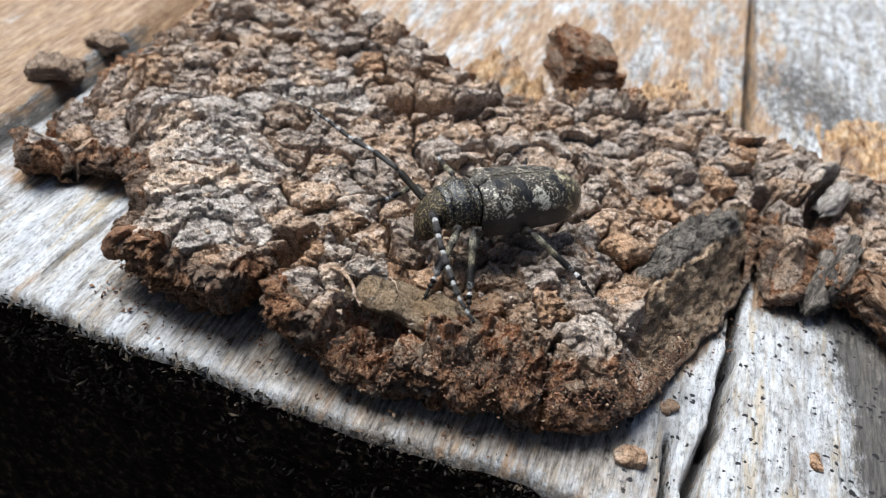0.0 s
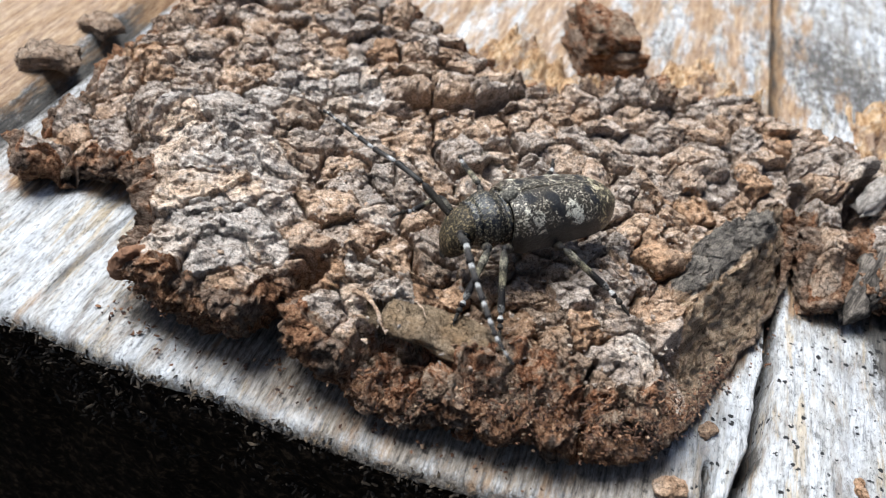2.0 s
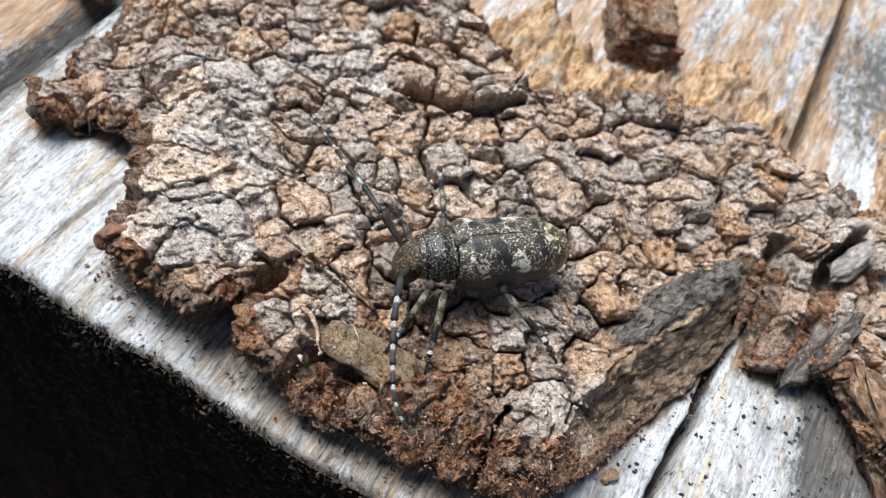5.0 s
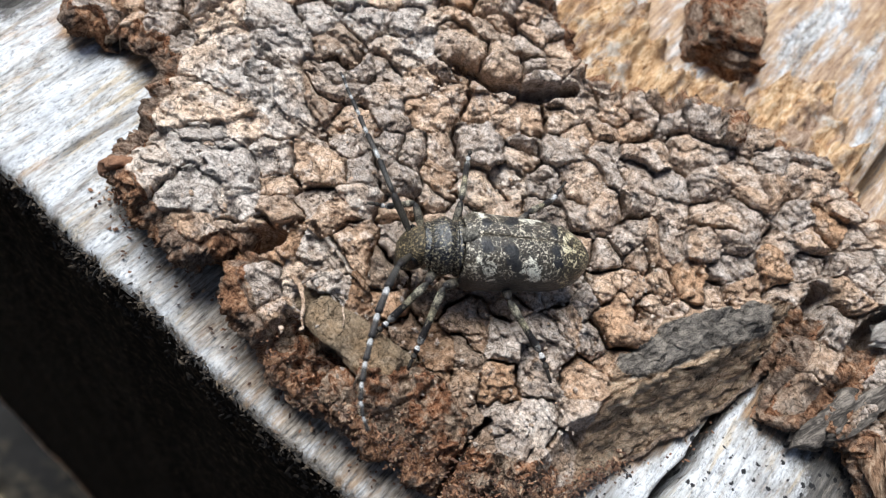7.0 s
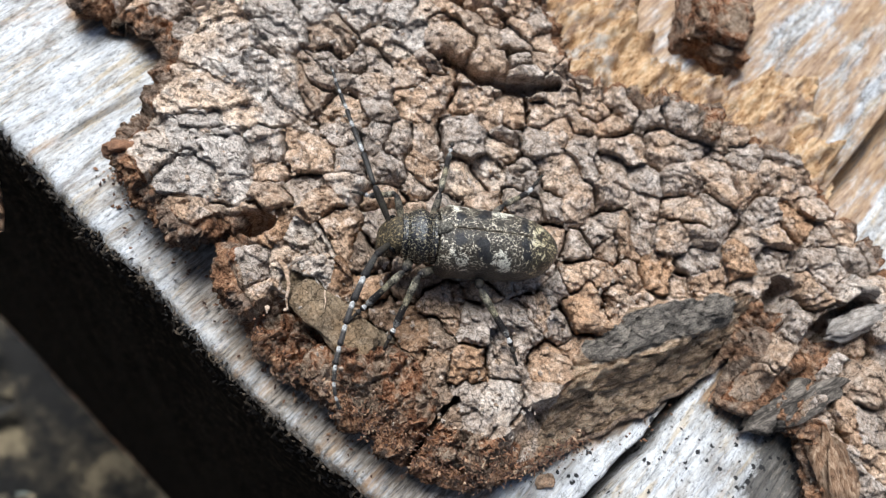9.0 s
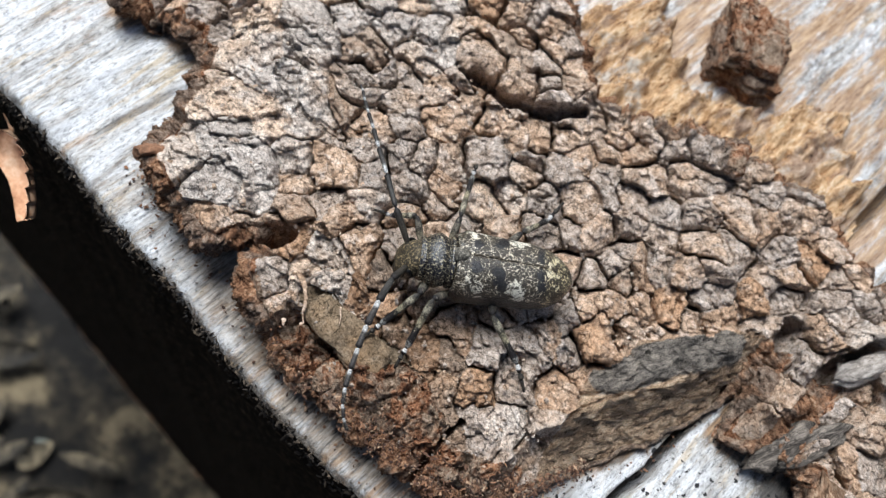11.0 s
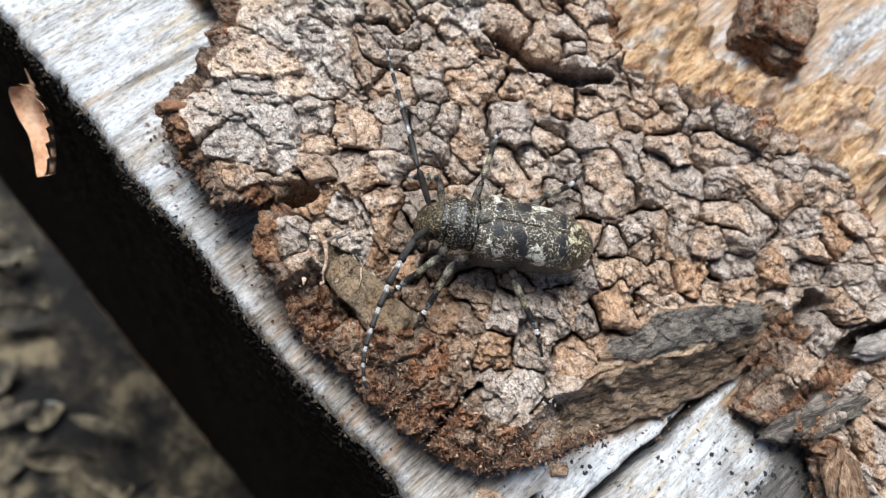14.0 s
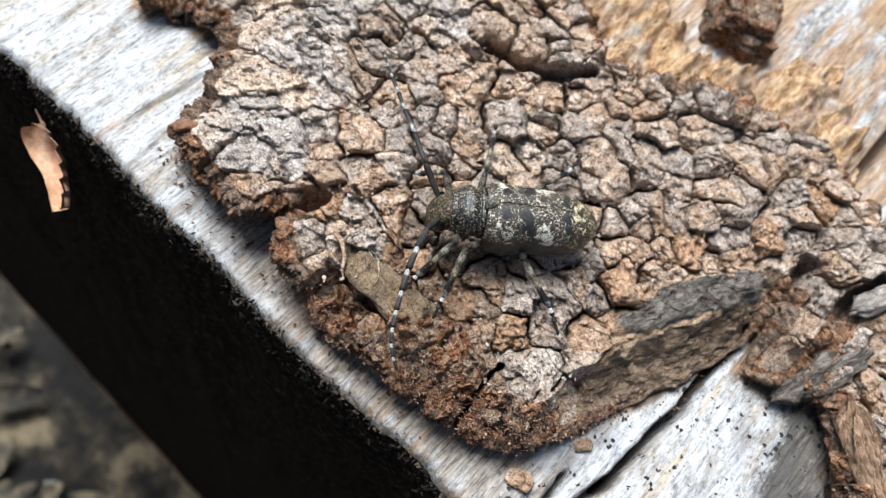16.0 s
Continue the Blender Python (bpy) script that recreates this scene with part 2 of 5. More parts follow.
def wood_material():
    g = Graph("weathered_wood", rough=0.72)
    wide = g.noise(2.0, 8.0, 0.75, at=g.stretch(1, 0.2, 1), bend=0.4)
    fibre = g.noise(0.3, 8.0, 0.75, at=g.stretch(1, 0.10, 1))
    fuzz = g.noise(0.35, 7.0, 0.8, at=g.stretch(1, 0.5, 1))
    c = g.ramp(wide, (0.38, (0.33, 0.285, 0.245)), (0.46, (0.56, 0.545, 0.525)), (0.56, (0.74, 0.745, 0.76)))
    streak = g.ramp(g.noise(1.4, 7.0, 0.75, at=g.stretch(1, 0.12, 1, 2)), (0.54, 0.0), (0.61, 0.7))
    c = g.mix(streak, c, (0.56, 0.44, 0.28))
    c = g.mix(1.0, c, g.ramp(fibre, (0.36, 0.42), (0.45, 0.9), (0.62, 1.1)), "MULTIPLY")
    c = g.mix(1.0, c, g.ramp(fuzz, (0.38, 0.4), (0.47, 0.95), (0.62, 1.15)), "MULTIPLY")
    grey = g.ramp(g.noise(3.5, 7.0, 0.75, at=g.stretch(1, 0.4, 1)), (0.52, 0.0), (0.66, 0.5))
    c = g.mix(grey, c, (0.34, 0.345, 0.37))
    rough_mix = g.math("MULTIPLY", g.math("SUBTRACT", g.noise(1.0, 8.0, 0.8, at=g.stretch(1, 0.45, 1)), 0.5), 1.9)
    rough_mix = g.math("ADD", rough_mix, g.math("MULTIPLY", g.math("SUBTRACT", fuzz, 0.5), 1.6))
    # grey stains together with the painted shade at bark foot and cracks
    dark = g.math("ADD", g.attribute("stain_shade"), rough_mix)
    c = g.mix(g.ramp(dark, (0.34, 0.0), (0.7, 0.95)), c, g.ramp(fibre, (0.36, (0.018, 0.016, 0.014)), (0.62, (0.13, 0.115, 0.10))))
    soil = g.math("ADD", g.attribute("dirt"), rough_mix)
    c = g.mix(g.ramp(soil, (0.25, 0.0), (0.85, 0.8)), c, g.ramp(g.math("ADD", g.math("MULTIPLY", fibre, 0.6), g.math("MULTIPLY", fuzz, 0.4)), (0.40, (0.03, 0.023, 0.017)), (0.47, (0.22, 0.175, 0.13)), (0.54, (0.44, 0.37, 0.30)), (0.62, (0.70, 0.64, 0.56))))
    tan = g.math("ADD", g.attribute("tan"), g.math("MULTIPLY", g.math("SUBTRACT", g.noise(3.6, 9.0, 0.72, at=g.stretch(1, 0.25, 1)), 0.5), 3.0))
    c = g.mix(g.ramp(tan, (0.36, 0.0), (0.7, 0.85)), c, g.ramp(fibre, (0.34, (0.15, 0.08, 0.04)), (0.48, (0.37, 0.215, 0.105)), (0.64, (0.60, 0.42, 0.24))))
    speck = g.cells(0.72, at=g.wobble(0.4, 0.5))
    few = g.ramp(g.noise(2.2, 5.0, 0.7), (0.43, 0.0), (0.62, 0.42))
    spots = g.math("MULTIPLY", g.ramp(g.math("SUBTRACT", few, speck), (0.0, 0.0), (0.05, 1.0)), g.attribute("specks"))
    c = g.mix(spots, c, (0.012, 0.011, 0.012))
    relief = g.bump(fuzz, 0.16, g.bump(fibre, 0.28))
    return g.done(c, relief)


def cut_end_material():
    g = Graph("shaded_dirty_cut_end", rough=0.95)
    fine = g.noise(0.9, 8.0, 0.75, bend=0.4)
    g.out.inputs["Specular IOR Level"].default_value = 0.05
    # dirt taken down to near black: the end face's shade is in this colour
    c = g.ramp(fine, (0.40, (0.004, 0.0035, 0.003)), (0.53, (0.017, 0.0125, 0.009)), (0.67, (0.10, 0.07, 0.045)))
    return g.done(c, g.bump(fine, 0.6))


def torn_material():
    g = Graph("torn_inner_bark", rough=0.85)
    g.out.inputs["Specular IOR Level"].default_value = 0.2
    fibre = g.noise(0.7, 9.0, 0.78, at=g.stretch(1, 0.28, 1, 12), bend=0.6)
    wide = g.noise(3.5, 6.0, 0.7, at=g.stretch(1, 0.5, 1))
    c = g.ramp(fibre, (0.37, (0.10, 0.045, 0.02)), (0.45, (0.45, 0.255, 0.12)), (0.54, (0.70, 0.48, 0.275)), (0.66, (0.84, 0.71, 0.53)))
    c = g.mix(g.ramp(wide, (0.5, 0.0), (0.6, 0.8)), c, g.ramp(fibre, (0.38, (0.08, 0.05, 0.04)), (0.5, (0.30, 0.20, 0.15)), (0.64, (0.55, 0.42, 0.33))))
    c = g.mix(g.ramp(g.noise(4.0, 6.0, 0.75), (0.54, 0.0), (0.63, 0.75)), c, g.ramp(fibre, (0.4, (0.40, 0.35, 0.29)), (0.6, (0.74, 0.70, 0.64))))
    return g.done(c, g.bump(fibre, 0.7))


M_CHAR = splinter_material("bark_strip_charcoal", (0.018, 0.016, 0.014), (0.10, 0.085, 0.072), (0.34, 0.29, 0.24))
M_STRIP = splinter_material("bark_strip_rusty", (0.035, 0.02, 0.012), (0.21, 0.125, 0.075), (0.46, 0.34, 0.235))
M_ASH = splinter_material("bark_strip_pale", (0.10, 0.085, 0.07), (0.34, 0.30, 0.265), (0.56, 0.51, 0.46))
M_FLANK, M_UNDER, M_CRUMB, M_WOOD, M_END, M_TORN = flank_material(), under_bark(), crumbs_material(), wood_material(), cut_end_material(), torn_material()


def plain(name, stops, size, rough=0.8, relief=0.1, local=False, at=None):
    g = Graph(name, local=local, rough=rough)
    f = g.noise(size, 7.0, 0.7)
    return g.done(g.ramp(f, *stops), g.bump(f, relief))


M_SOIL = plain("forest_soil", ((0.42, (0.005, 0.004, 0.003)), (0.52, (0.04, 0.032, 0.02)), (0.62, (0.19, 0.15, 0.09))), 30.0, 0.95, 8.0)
M_LEAF = plain("dry_leaf", ((0.34, (0.36, 0.17, 0.085)), (0.5, (0.62, 0.36, 0.21)), (0.66, (0.78, 0.56, 0.38))), 1.5, 0.6, 0.08)


def litter_material():
    g = Graph("leaf_litter", local=True, rough=0.8)
    f = g.noise(12.0, 7.0, 0.7)
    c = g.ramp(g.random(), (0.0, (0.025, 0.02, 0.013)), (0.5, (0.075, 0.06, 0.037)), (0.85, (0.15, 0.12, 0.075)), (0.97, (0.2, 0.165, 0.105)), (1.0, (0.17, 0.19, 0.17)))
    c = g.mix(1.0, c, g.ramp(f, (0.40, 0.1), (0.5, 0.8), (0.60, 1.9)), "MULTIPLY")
    return g.done(c, g.bump(f, 1.0))


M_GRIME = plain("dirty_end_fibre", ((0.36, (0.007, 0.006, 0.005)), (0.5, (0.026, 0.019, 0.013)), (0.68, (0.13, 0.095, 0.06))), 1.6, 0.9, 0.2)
M_LITTER = litter_material()
# darker brown bark: loose flakes, and scales with the beetle's shade coloured in
M_BROWN_SHADE = bark_material("bark_brown_shade", (0.045, 0.028, 0.019), (0.27, 0.185, 0.127), (0.46, 0.355, 0.27), (0.38, 0.215, 0.12), 0.08, "object")


# ---------- mesh helpers ----------
def mesh_from(name, verts, faces, mat, smooth_shade=True):
    me = bpy.data.meshes.new(name)
    me.from_pydata((np.asarray(verts) * MM).tolist(), [], faces if isinstance(faces, list) else faces.tolist())
    me.materials.append(mat)
    if smooth_shade:
        me.polygons.foreach_set("use_smooth", np.ones(len(me.polygons), bool))
    me.update()
    return me


def part(name, me, parent=None, label="", m=None):
    ob = new(name, me)
    if parent is not None:
        ob.parent = parent
    if m is not None:
        ob.matrix_basis = m
    return tagged(ob, label)


def grid_faces(nu, nv, wrap=False):
    """Quads over nu rows of nv points."""
    i = np.arange(nu - 1)[:, None] * nv
    j = np.arange(nv if wrap else nv - 1)[None, :]
    k = (j + 1) % nv
    return np.stack([i + j, i + k, i + nv + k, i + nv + j], -1).reshape(-1, 4)


def add_value(me, name, values):
    a = me.attributes.new(name, "FLOAT", "POINT")
    a.data.foreach_set("value", np.asarray(values, np.float32))


# ---------- the log ----------
EDGE = -19.4          # the sawn end lies along this y
log = tagged(new("log"), "weathered grey-white log with a sawn end and patches of bark", "log", kind="")
CRACKS = (
    (((22.6, -9.5), (23.1, -2.0), (23.5, 1.0), (23.1, 7.5)), 0.50, 4.5),
    (((19.6, -19.6), (19.9, -15.0), (19.4, -11.0)), 0.35, 2.2),
    (((21.8, -19.6), (21.5, -14.5), (22.2, -10.5), (22.7, -8.0)), 0.5, 3.0),
    (((22.4, 30.0), (22.6, 45.0), (21.2, 80.0)), 0.6, 4.0),
    (((-30.5, -16.0), (-30.0, -9.0), (-29.5, -5.0)), 0.25, 0.6),
    (((-46.2, -8.0), (-45.9, 0.0), (-45.7, 15.0), (-46.4, 32.0), (-47.0, 60.0)), 1.3, 3.0),
)


def edge_y(x):
    p = xyz(x, 0)
    return EDGE + 0.7 * fbm(p, 9.0, 3, 5) + 0.3 * fbm(p, 1.2, 3, 6)


def wood_height(x, y):
    p = xyz(x, y)
    z = 0.5 * fbm(p, (9, 90, 1), 3, 1) + 0.14 * fbm(p, (1.3, 26, 1), 3, 2) + 0.08 * fbm(p, (0.45, 14, 1), 3, 3)
    x, y = p[:, 0], p[:, 1]
    for pts, half, deep in CRACKS:
        wob = x + 0.22 * fbm(p, (2, 2, 1), 2, 9)
        d, along = line_dist(wob, y, pts)
        z = z - deep * np.exp(-(d / (half * (0.55 + 0.45 * np.sin(np.pi * np.clip(along, 0.05, 0.95))))) ** 4)
    splint, _ = line_dist(x, y, ((20.6, -19.0), (20.8, -12.0)))
    z = z + np.exp(-(splint / 1.6) ** 2) * (0.7 * fbm(p, (0.7, 7, 1), 3, 21) - 0.3)
    over = np.clip(np.abs(x) - 70, 0, None)
    return z - over ** 2 / 160.0


def wood_surface():
    xs = np.concatenate([np.linspace(-150, -46, 70, endpoint=False), np.linspace(-46, 46, 400), np.linspace(46.5, 150, 70)])
    v = np.concatenate([np.linspace(0, 1, 9, endpoint=False) ** 1.0 * 2.0, np.linspace(2.0, 50, 110, endpoint=False), np.linspace(50, 330, 70)])
    X, V = np.meshgrid(xs, v, indexing="ij")
    Y = (edge_y(X[:, 0])[:, None] + V)
    Z = wood_height(X, Y).reshape(X.shape)
    lip = np.clip(1 - V / 1.0, 0, 1)
    Z = Z - lip ** 3 * 0.9
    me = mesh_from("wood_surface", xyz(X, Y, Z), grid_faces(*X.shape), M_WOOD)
    x, y = X.ravel(), Y.ravel()
    band, _ = line_dist(x, y, ((33.6, 9.0), (36.0, -1.0), (36.2, -9.0), (38.0, -25.0)))
    gap, _ = line_dist(x, y, ((-46, -8), (-45.7, 0), (-45.5, 15), (-46.3, 32), (-47, 60)))
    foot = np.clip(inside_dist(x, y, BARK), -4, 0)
    # weathered bands and edge grime; the last term paints the bark's contact shadow
    stain_shade = np.exp(-(band / 2.6) ** 2) + 1.2 * np.exp(-(gap / 2.2) ** 2) + 0.36 * smooth(-47, -50, x) + 0.24 * smooth(22, 30, x) * smooth(12, 4, y) + 0.6 * np.exp(-V.ravel() / 0.6) + 0.22 * smooth(-15, -5, x) * smooth(22, 14, x) * smooth(-12.0, -15.0, y) + 0.85 * np.exp(foot / np.where((y < -9) & (x < 16), 0.95, 0.8))
    # shade inside the open cracks, painted on as well
    for pts, half, _ in CRACKS[:4]:
        stain_shade = stain_shade + 0.9 * np.exp(-(line_dist(x, y, pts)[0] / (half * 0.9)) ** 2)
    patch, _ = line_dist(x, y, ((27, 55), (31, 50), (33, 46)))
    stain_shade = stain_shade + 0.3 * np.exp(-(patch / 6.0) ** 2) + 0.4 * smooth(28, 44, y) * smooth(-10, 5, x)
    add_value(me, "stain_shade", np.clip(stain_shade, 0, 1))
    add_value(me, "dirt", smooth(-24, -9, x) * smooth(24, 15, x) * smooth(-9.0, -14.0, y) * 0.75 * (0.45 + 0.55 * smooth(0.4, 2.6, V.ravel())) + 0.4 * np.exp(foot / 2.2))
    tan = smooth(18, 30, y) * smooth(32, 22, x) * smooth(120, 50, y) * 0.58 + smooth(-46, -49, x) * smooth(-6, 4, y) * 0.95 + 0.3 * np.exp(-(V.ravel() / 4.0) ** 2) * (0.4 + 0.6 * smooth(-16, -6, x)) + np.where(y < -8, 0.15, 0.45) * np.exp(foot / 1.6)
    right = np.hypot((x - 41) / 8, (y - 36) / 9)
    add_value(me, "tan", np.clip(tan + smooth(1.2, 0.7, right) * 0.8, 0, 1))
    add_value(me, "specks", smooth(12, 18, x) * smooth(44, 38, x) * smooth(14, 9, y))
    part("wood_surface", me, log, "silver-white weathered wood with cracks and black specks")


ROUND, CENTRE = 201.8, -175.0      # the log's radius and the height of its axis


def end_disc(name, y_of, dirt, flip, mat, label):
    """A sawn end: a rough disc under the wood's upper face."""
    u = np.linspace(-1, 1, 420)
    zs = np.concatenate([np.linspace(0, -14, 60, endpoint=False), np.linspace(-14, -376.0, 64)])
    U, Z = np.meshgrid(u, zs, indexing="ij")
    X = U * np.where(Z > -40, 150.0, np.sqrt(np.maximum(ROUND ** 2 - (Z - CENTRE) ** 2, 1.0)))
    p = xyz(X, 0, Z)
    E = y_of(X.ravel()).reshape(X.shape)
    top = wood_height(X, E).reshape(X.shape) - 0.9
    deep = np.maximum(top - Z, 0)
    Y = E + flip * dirt * (0.6 * (1 - np.exp(-deep / 6.0)) + 0.8 * fbm(p, 4.0, 4, 41).reshape(X.shape) * smooth(0, 1.5, deep))
    Zz = np.where(Z == 0, top, np.minimum(Z, top) - 0.4 * (Z < 0) * (deep < 1))
    f = grid_faces(*X.shape)
    part(name, mesh_from(name, xyz(X, Y, Zz), f[:, ::-1] if flip > 0 else f, mat), log, label)


def cut_end():
    end_disc("cut_end", edge_y, 1.0, 1.0, M_END, "dirty sawn end grain, its shade coloured in near black")
    end_disc("far_end", lambda x: edge_y(x) + 330.0, 0.4, -1.0, M_END, "dirty sawn end grain in the same shaded colour")
    a = np.linspace(math.atan2(135.0, 150.0), -math.pi - math.atan2(135.0, 150.0), 160)
    v = np.linspace(0, 330, 90)
    A, V = np.meshgrid(a, v, indexing="ij")
    X, Z = ROUND * np.cos(A), CENTRE + ROUND * np.sin(A)
    fade = smooth(0.0, 0.12, np.minimum(A - a[-1], a[0] - A))
    lift = 1 + 0.012 * fbm(xyz(X, V, Z), (14, 60, 14), 4, 45).reshape(X.shape) * fade
    Y = edge_y(X.ravel()).reshape(X.shape) + V
    part("log_side", mesh_from("log_side", xyz(X * lift, Y, CENTRE + (Z - CENTRE) * lift), grid_faces(*X.shape), M_UNDER), log, "rough brown bark round the side of the log")


# ---------- the bark ----------
BARK = (
    (-25.2, -13.6), (-23.4, -15.0), (-19.6, -15.6), (-16.0, -16.0), (-14.1, -15.4), (-13.5, -13.4), (-12.5, -11.6), (-11.5, -11.8), (-11.7, -14.0), (-11.0, -15.6), (-8.8, -16.2), (-5.2, -16.9),
    (-0.8, -17.0), (3.3, -16.4), (6.5, -16.2), (10.4, -15.6), (14.6, -13.6), (17.0, -9.6), (19.0, -4.4), (21.8, 2.0), (23.3, 6.4),
    (23.8, 8.0), (23.5, 12.0), (23.2, 16.0), (24.0, 16.2), (24.7, 12.0), (25.2, 7.2), (26.6, 7.3), (28.2, 7.8), (28.6, 9.0), (28.4, 13.0), (28.8, 17.6), (29.5, 17.6), (29.6, 13.0), (29.9, 9.4), (31.0, 9.4), (33.4, 9.4), (36.2, 5.2), (40.4, 1.8), (47.0, -3.0), (56.0, -6.0), (60.0, 6.0), (56.0, 22.0),
    (46.0, 27.0), (38.0, 27.5), (30.0, 27.5), (22.5, 28.5), (18.5, 30.0), (12.7, 28.8), (8.4, 27.6), (4.5, 24.6), (0.3, 22.6),
    (-3.8, 20.6), (-7.4, 23.4), (-13.5, 26.6), (-22.9, 30.3), (-31.0, 35.0), (-37.5, 30.0), (-39.5, 21.0), (-39.6, 11.0), (-41.6, 2.4),
    (-41.0, -4.2), (-40.2, -6.4), (-38.6, -7.3), (-37.4, -5.4), (-35.8, -6.0), (-34.6, -3.9), (-33.2, -4.8), (-31.8, -3.0), (-30.4, -4.4), (-29.0, -4.6), (-27.9, -7.0), (-26.4, -7.4), (-25.2, -11.0),
)
LEVELS = (  # x, y, height of the bark's upper face
    (-19, -8, 7.2), (-12, -10, 7.0), (-3, -12, 6.6), (8, -8, 6.2), (14, -2, 5.2), (20, 14, 4.9), (26, 13, 4.8), (14, 20, 6.6), (24, 23, 6.4),
    (-6, 18, 7.2), (2, 16, 7.4), (-11, 5, 6.6), (-7, 6, 6.0), (3, -4, 5.0), (2, -9, 5.2), (-30, 5, 6.8), (-36, -2, 3.2), (-41, 0, 2.4), (40, 12, 5.5), (-24, 18, 6.8), (10, -12, 5.0), (50, 5, 5.0), (35, 24, 5.8),
)
CLEFTS = (  # deep gaps in the bark: line, half width, depth
    (((-13.2, -17.0), (-12.9, -13.6), (-12.0, -11.6), (-11.2, -11.0)), 0.9, 5.6),
    (((9.8, -17.0), (9.6, -13.6), (9.4, -10.4)), 0.30, 3.8),
    (((24.6, 6.2), (24.4, 10.0), (23.8, 15.0), (23.6, 18.0)), 1.05, 5.2),
    (((29.6, 8.5), (28.9, 13.0), (28.6, 18.0), (29.6, 22.0)), 0.9, 4.4),
    (((-12.5, 12.2), (-8.6, 12.4), (-4.6, 15.2), (-3.2, 17.6)), 0.5, 3.2),
    (((-9.5, -8.2), (-7.4, -8.6), (-5.4, -9.2)), 0.3, 0.9),
)


def bark_level(x, y):
    top, total = 0.0, 0.0
    for a, b, h in LEVELS:
        w = 1.0 / (9.0 + (x - a) ** 2 + (y - b) ** 2) ** 1.5
        top, total = top + w * h, total + w
    return top / total + 0.85 * fbm(xyz(x, y), 7.5, 3, 55).reshape(np.shape(x))


RUST_ZONE = ((-0.5, -13.9), (2.8, -10.4), (5.5, -9.8), (8.0, -11.0), (9.3, -12.0), (13.0, -10.6), (15.4, -8.6), (18.0, -9.4), (15.5, -14.5), (10.0, -18.0), (3.0, -18.5), (-2.0, -18.0))


HOLLOW = ((-6.4, -14.2), (-4.6, -13.2), (-2.5, -13.0), (-0.6, -12.9), (0.6, -14.4), (-0.8, -16.2), (-3.0, -18.0), (-6.4, -17.4))   # broken out below the olive ledge


def slope_at(x, y):
    """How far a place belongs to the long fibrous slope beside the crack."""
    d, _ = line_dist(x, y, ((16.5, -6.0), (19.8, 1.0), (22.6, 7.0)))
    return np.exp(-(d / 4.2) ** 2)


def edge_width(x, y):
    return 0.8 + 4.9 * slope_at(x, y) + 1.5 * smooth(-1.0, 1.5, inside_dist(x, y, RUST_ZONE))


def flakes(p):
    """Overlapping flakes: slow rises that break off along ragged edges."""
    d = 0.35 * p[:, 0] - 0.9 * p[:, 1]
    a = d / 5.0 + 2.0 * fbm(p, 4.5, 4, 91)
    b = d / 4.0 + 1.6 * fbm(p, 2.2, 3, 92)
    return 0.46 * (a - np.floor(a) - 0.5) + 0.16 * (b - np.floor(b) - 0.5)



SLAB = ((14.0, 1.6), (15.2, 6.6), (18.4, 11.0), (20.3, 14.4), (22.8, 15.8), (24.6, 8.0), (21.0, -1.0), (17.6, -8.0), (15.4, -5.0))
SEEDS_LEFT = (
    (-23.2, -6.1), (-22.4, -2.3), (-18.8, -5.5), (-17.8, -2.7), (-16.2, -5.4), (-18.0, -0.4), (-17.3, 3.4), (-17.1, 1.0), (-14.2, 1.4),
    (-15.4, -1.3), (-13.7, -0.3), (-11.2, -1.2), (-13.2, -3.1), (-14.3, -4.6), (-14.4, -6.9), (-20.9, -8.8), (-17.8, -9.4), (-12.9, -9.3),
    (-12.8, -11.4), (-10.4, -10.4), (-8.9, -3.7), (-9.2, -6.5), (-17.5, -11.8), (-15.4, -10.7), (-14.3, -13.2), (-14.5, -15.0), (-22.6, -12.4),
)
SEEDS_BACK = (
    (-8.6, 14.2), (-5.5, 18.1), (-9.3, 20.4), (-2.4, 17.8), (0.9, 16.5), (-4.0, 12.6), (-2.4, 14.7), (-2.6, 10.8), (-0.5, 12.3), (-5.0, 7.6),
    (-5.4, 10.7), (-2.9, 4.7), (-1.8, 6.6), (-1.9, 9.1), (0.8, 8.3), (2.3, 20.7), (3.2, 22.9), (5.1, 21.7), (5.2, 17.7), (3.0, 14.7),
    (5.7, 14.8), (9.2, 26.6), (11.6, 22.5), (11.0, 19.1), (8.4, 16.6), (6.9, 12.1), (13.5, 26.0), (15.2, 28.6), (18.4, 27.0), (15.7, 23.5),
)
SEEDS_FRONT = (
    (8.2, 7.2), (10.8, 8.8), (11.9, 12.7), (14.9, 10.9), (13.4, 8.9), (15.2, 16.0), (18.8, 14.2), (19.1, 19.4), (19.8, 21.9), (25.1, 22.1),
    (12.2, 3.7), (11.8, 7.0), (7.9, -7.3), (12.4, -1.8), (12.7, -7.8), (4.0, -5.0), (5.6, -7.4), (2.9, -8.5), (9.2, 0.7), (8.7, -1.4),
    (-5.0, -11.1), (-2.2, -7.6), (-13.3, 9.1), (-12.2, 4.1), (-17.8, 9.7), (-20.0, 6.4), (-22.9, 2.4), (-26.6, -2.0), (26.4, 13.4), (26.6, 9.4), (31.2, 16.2), (28.3, 22.0),
)
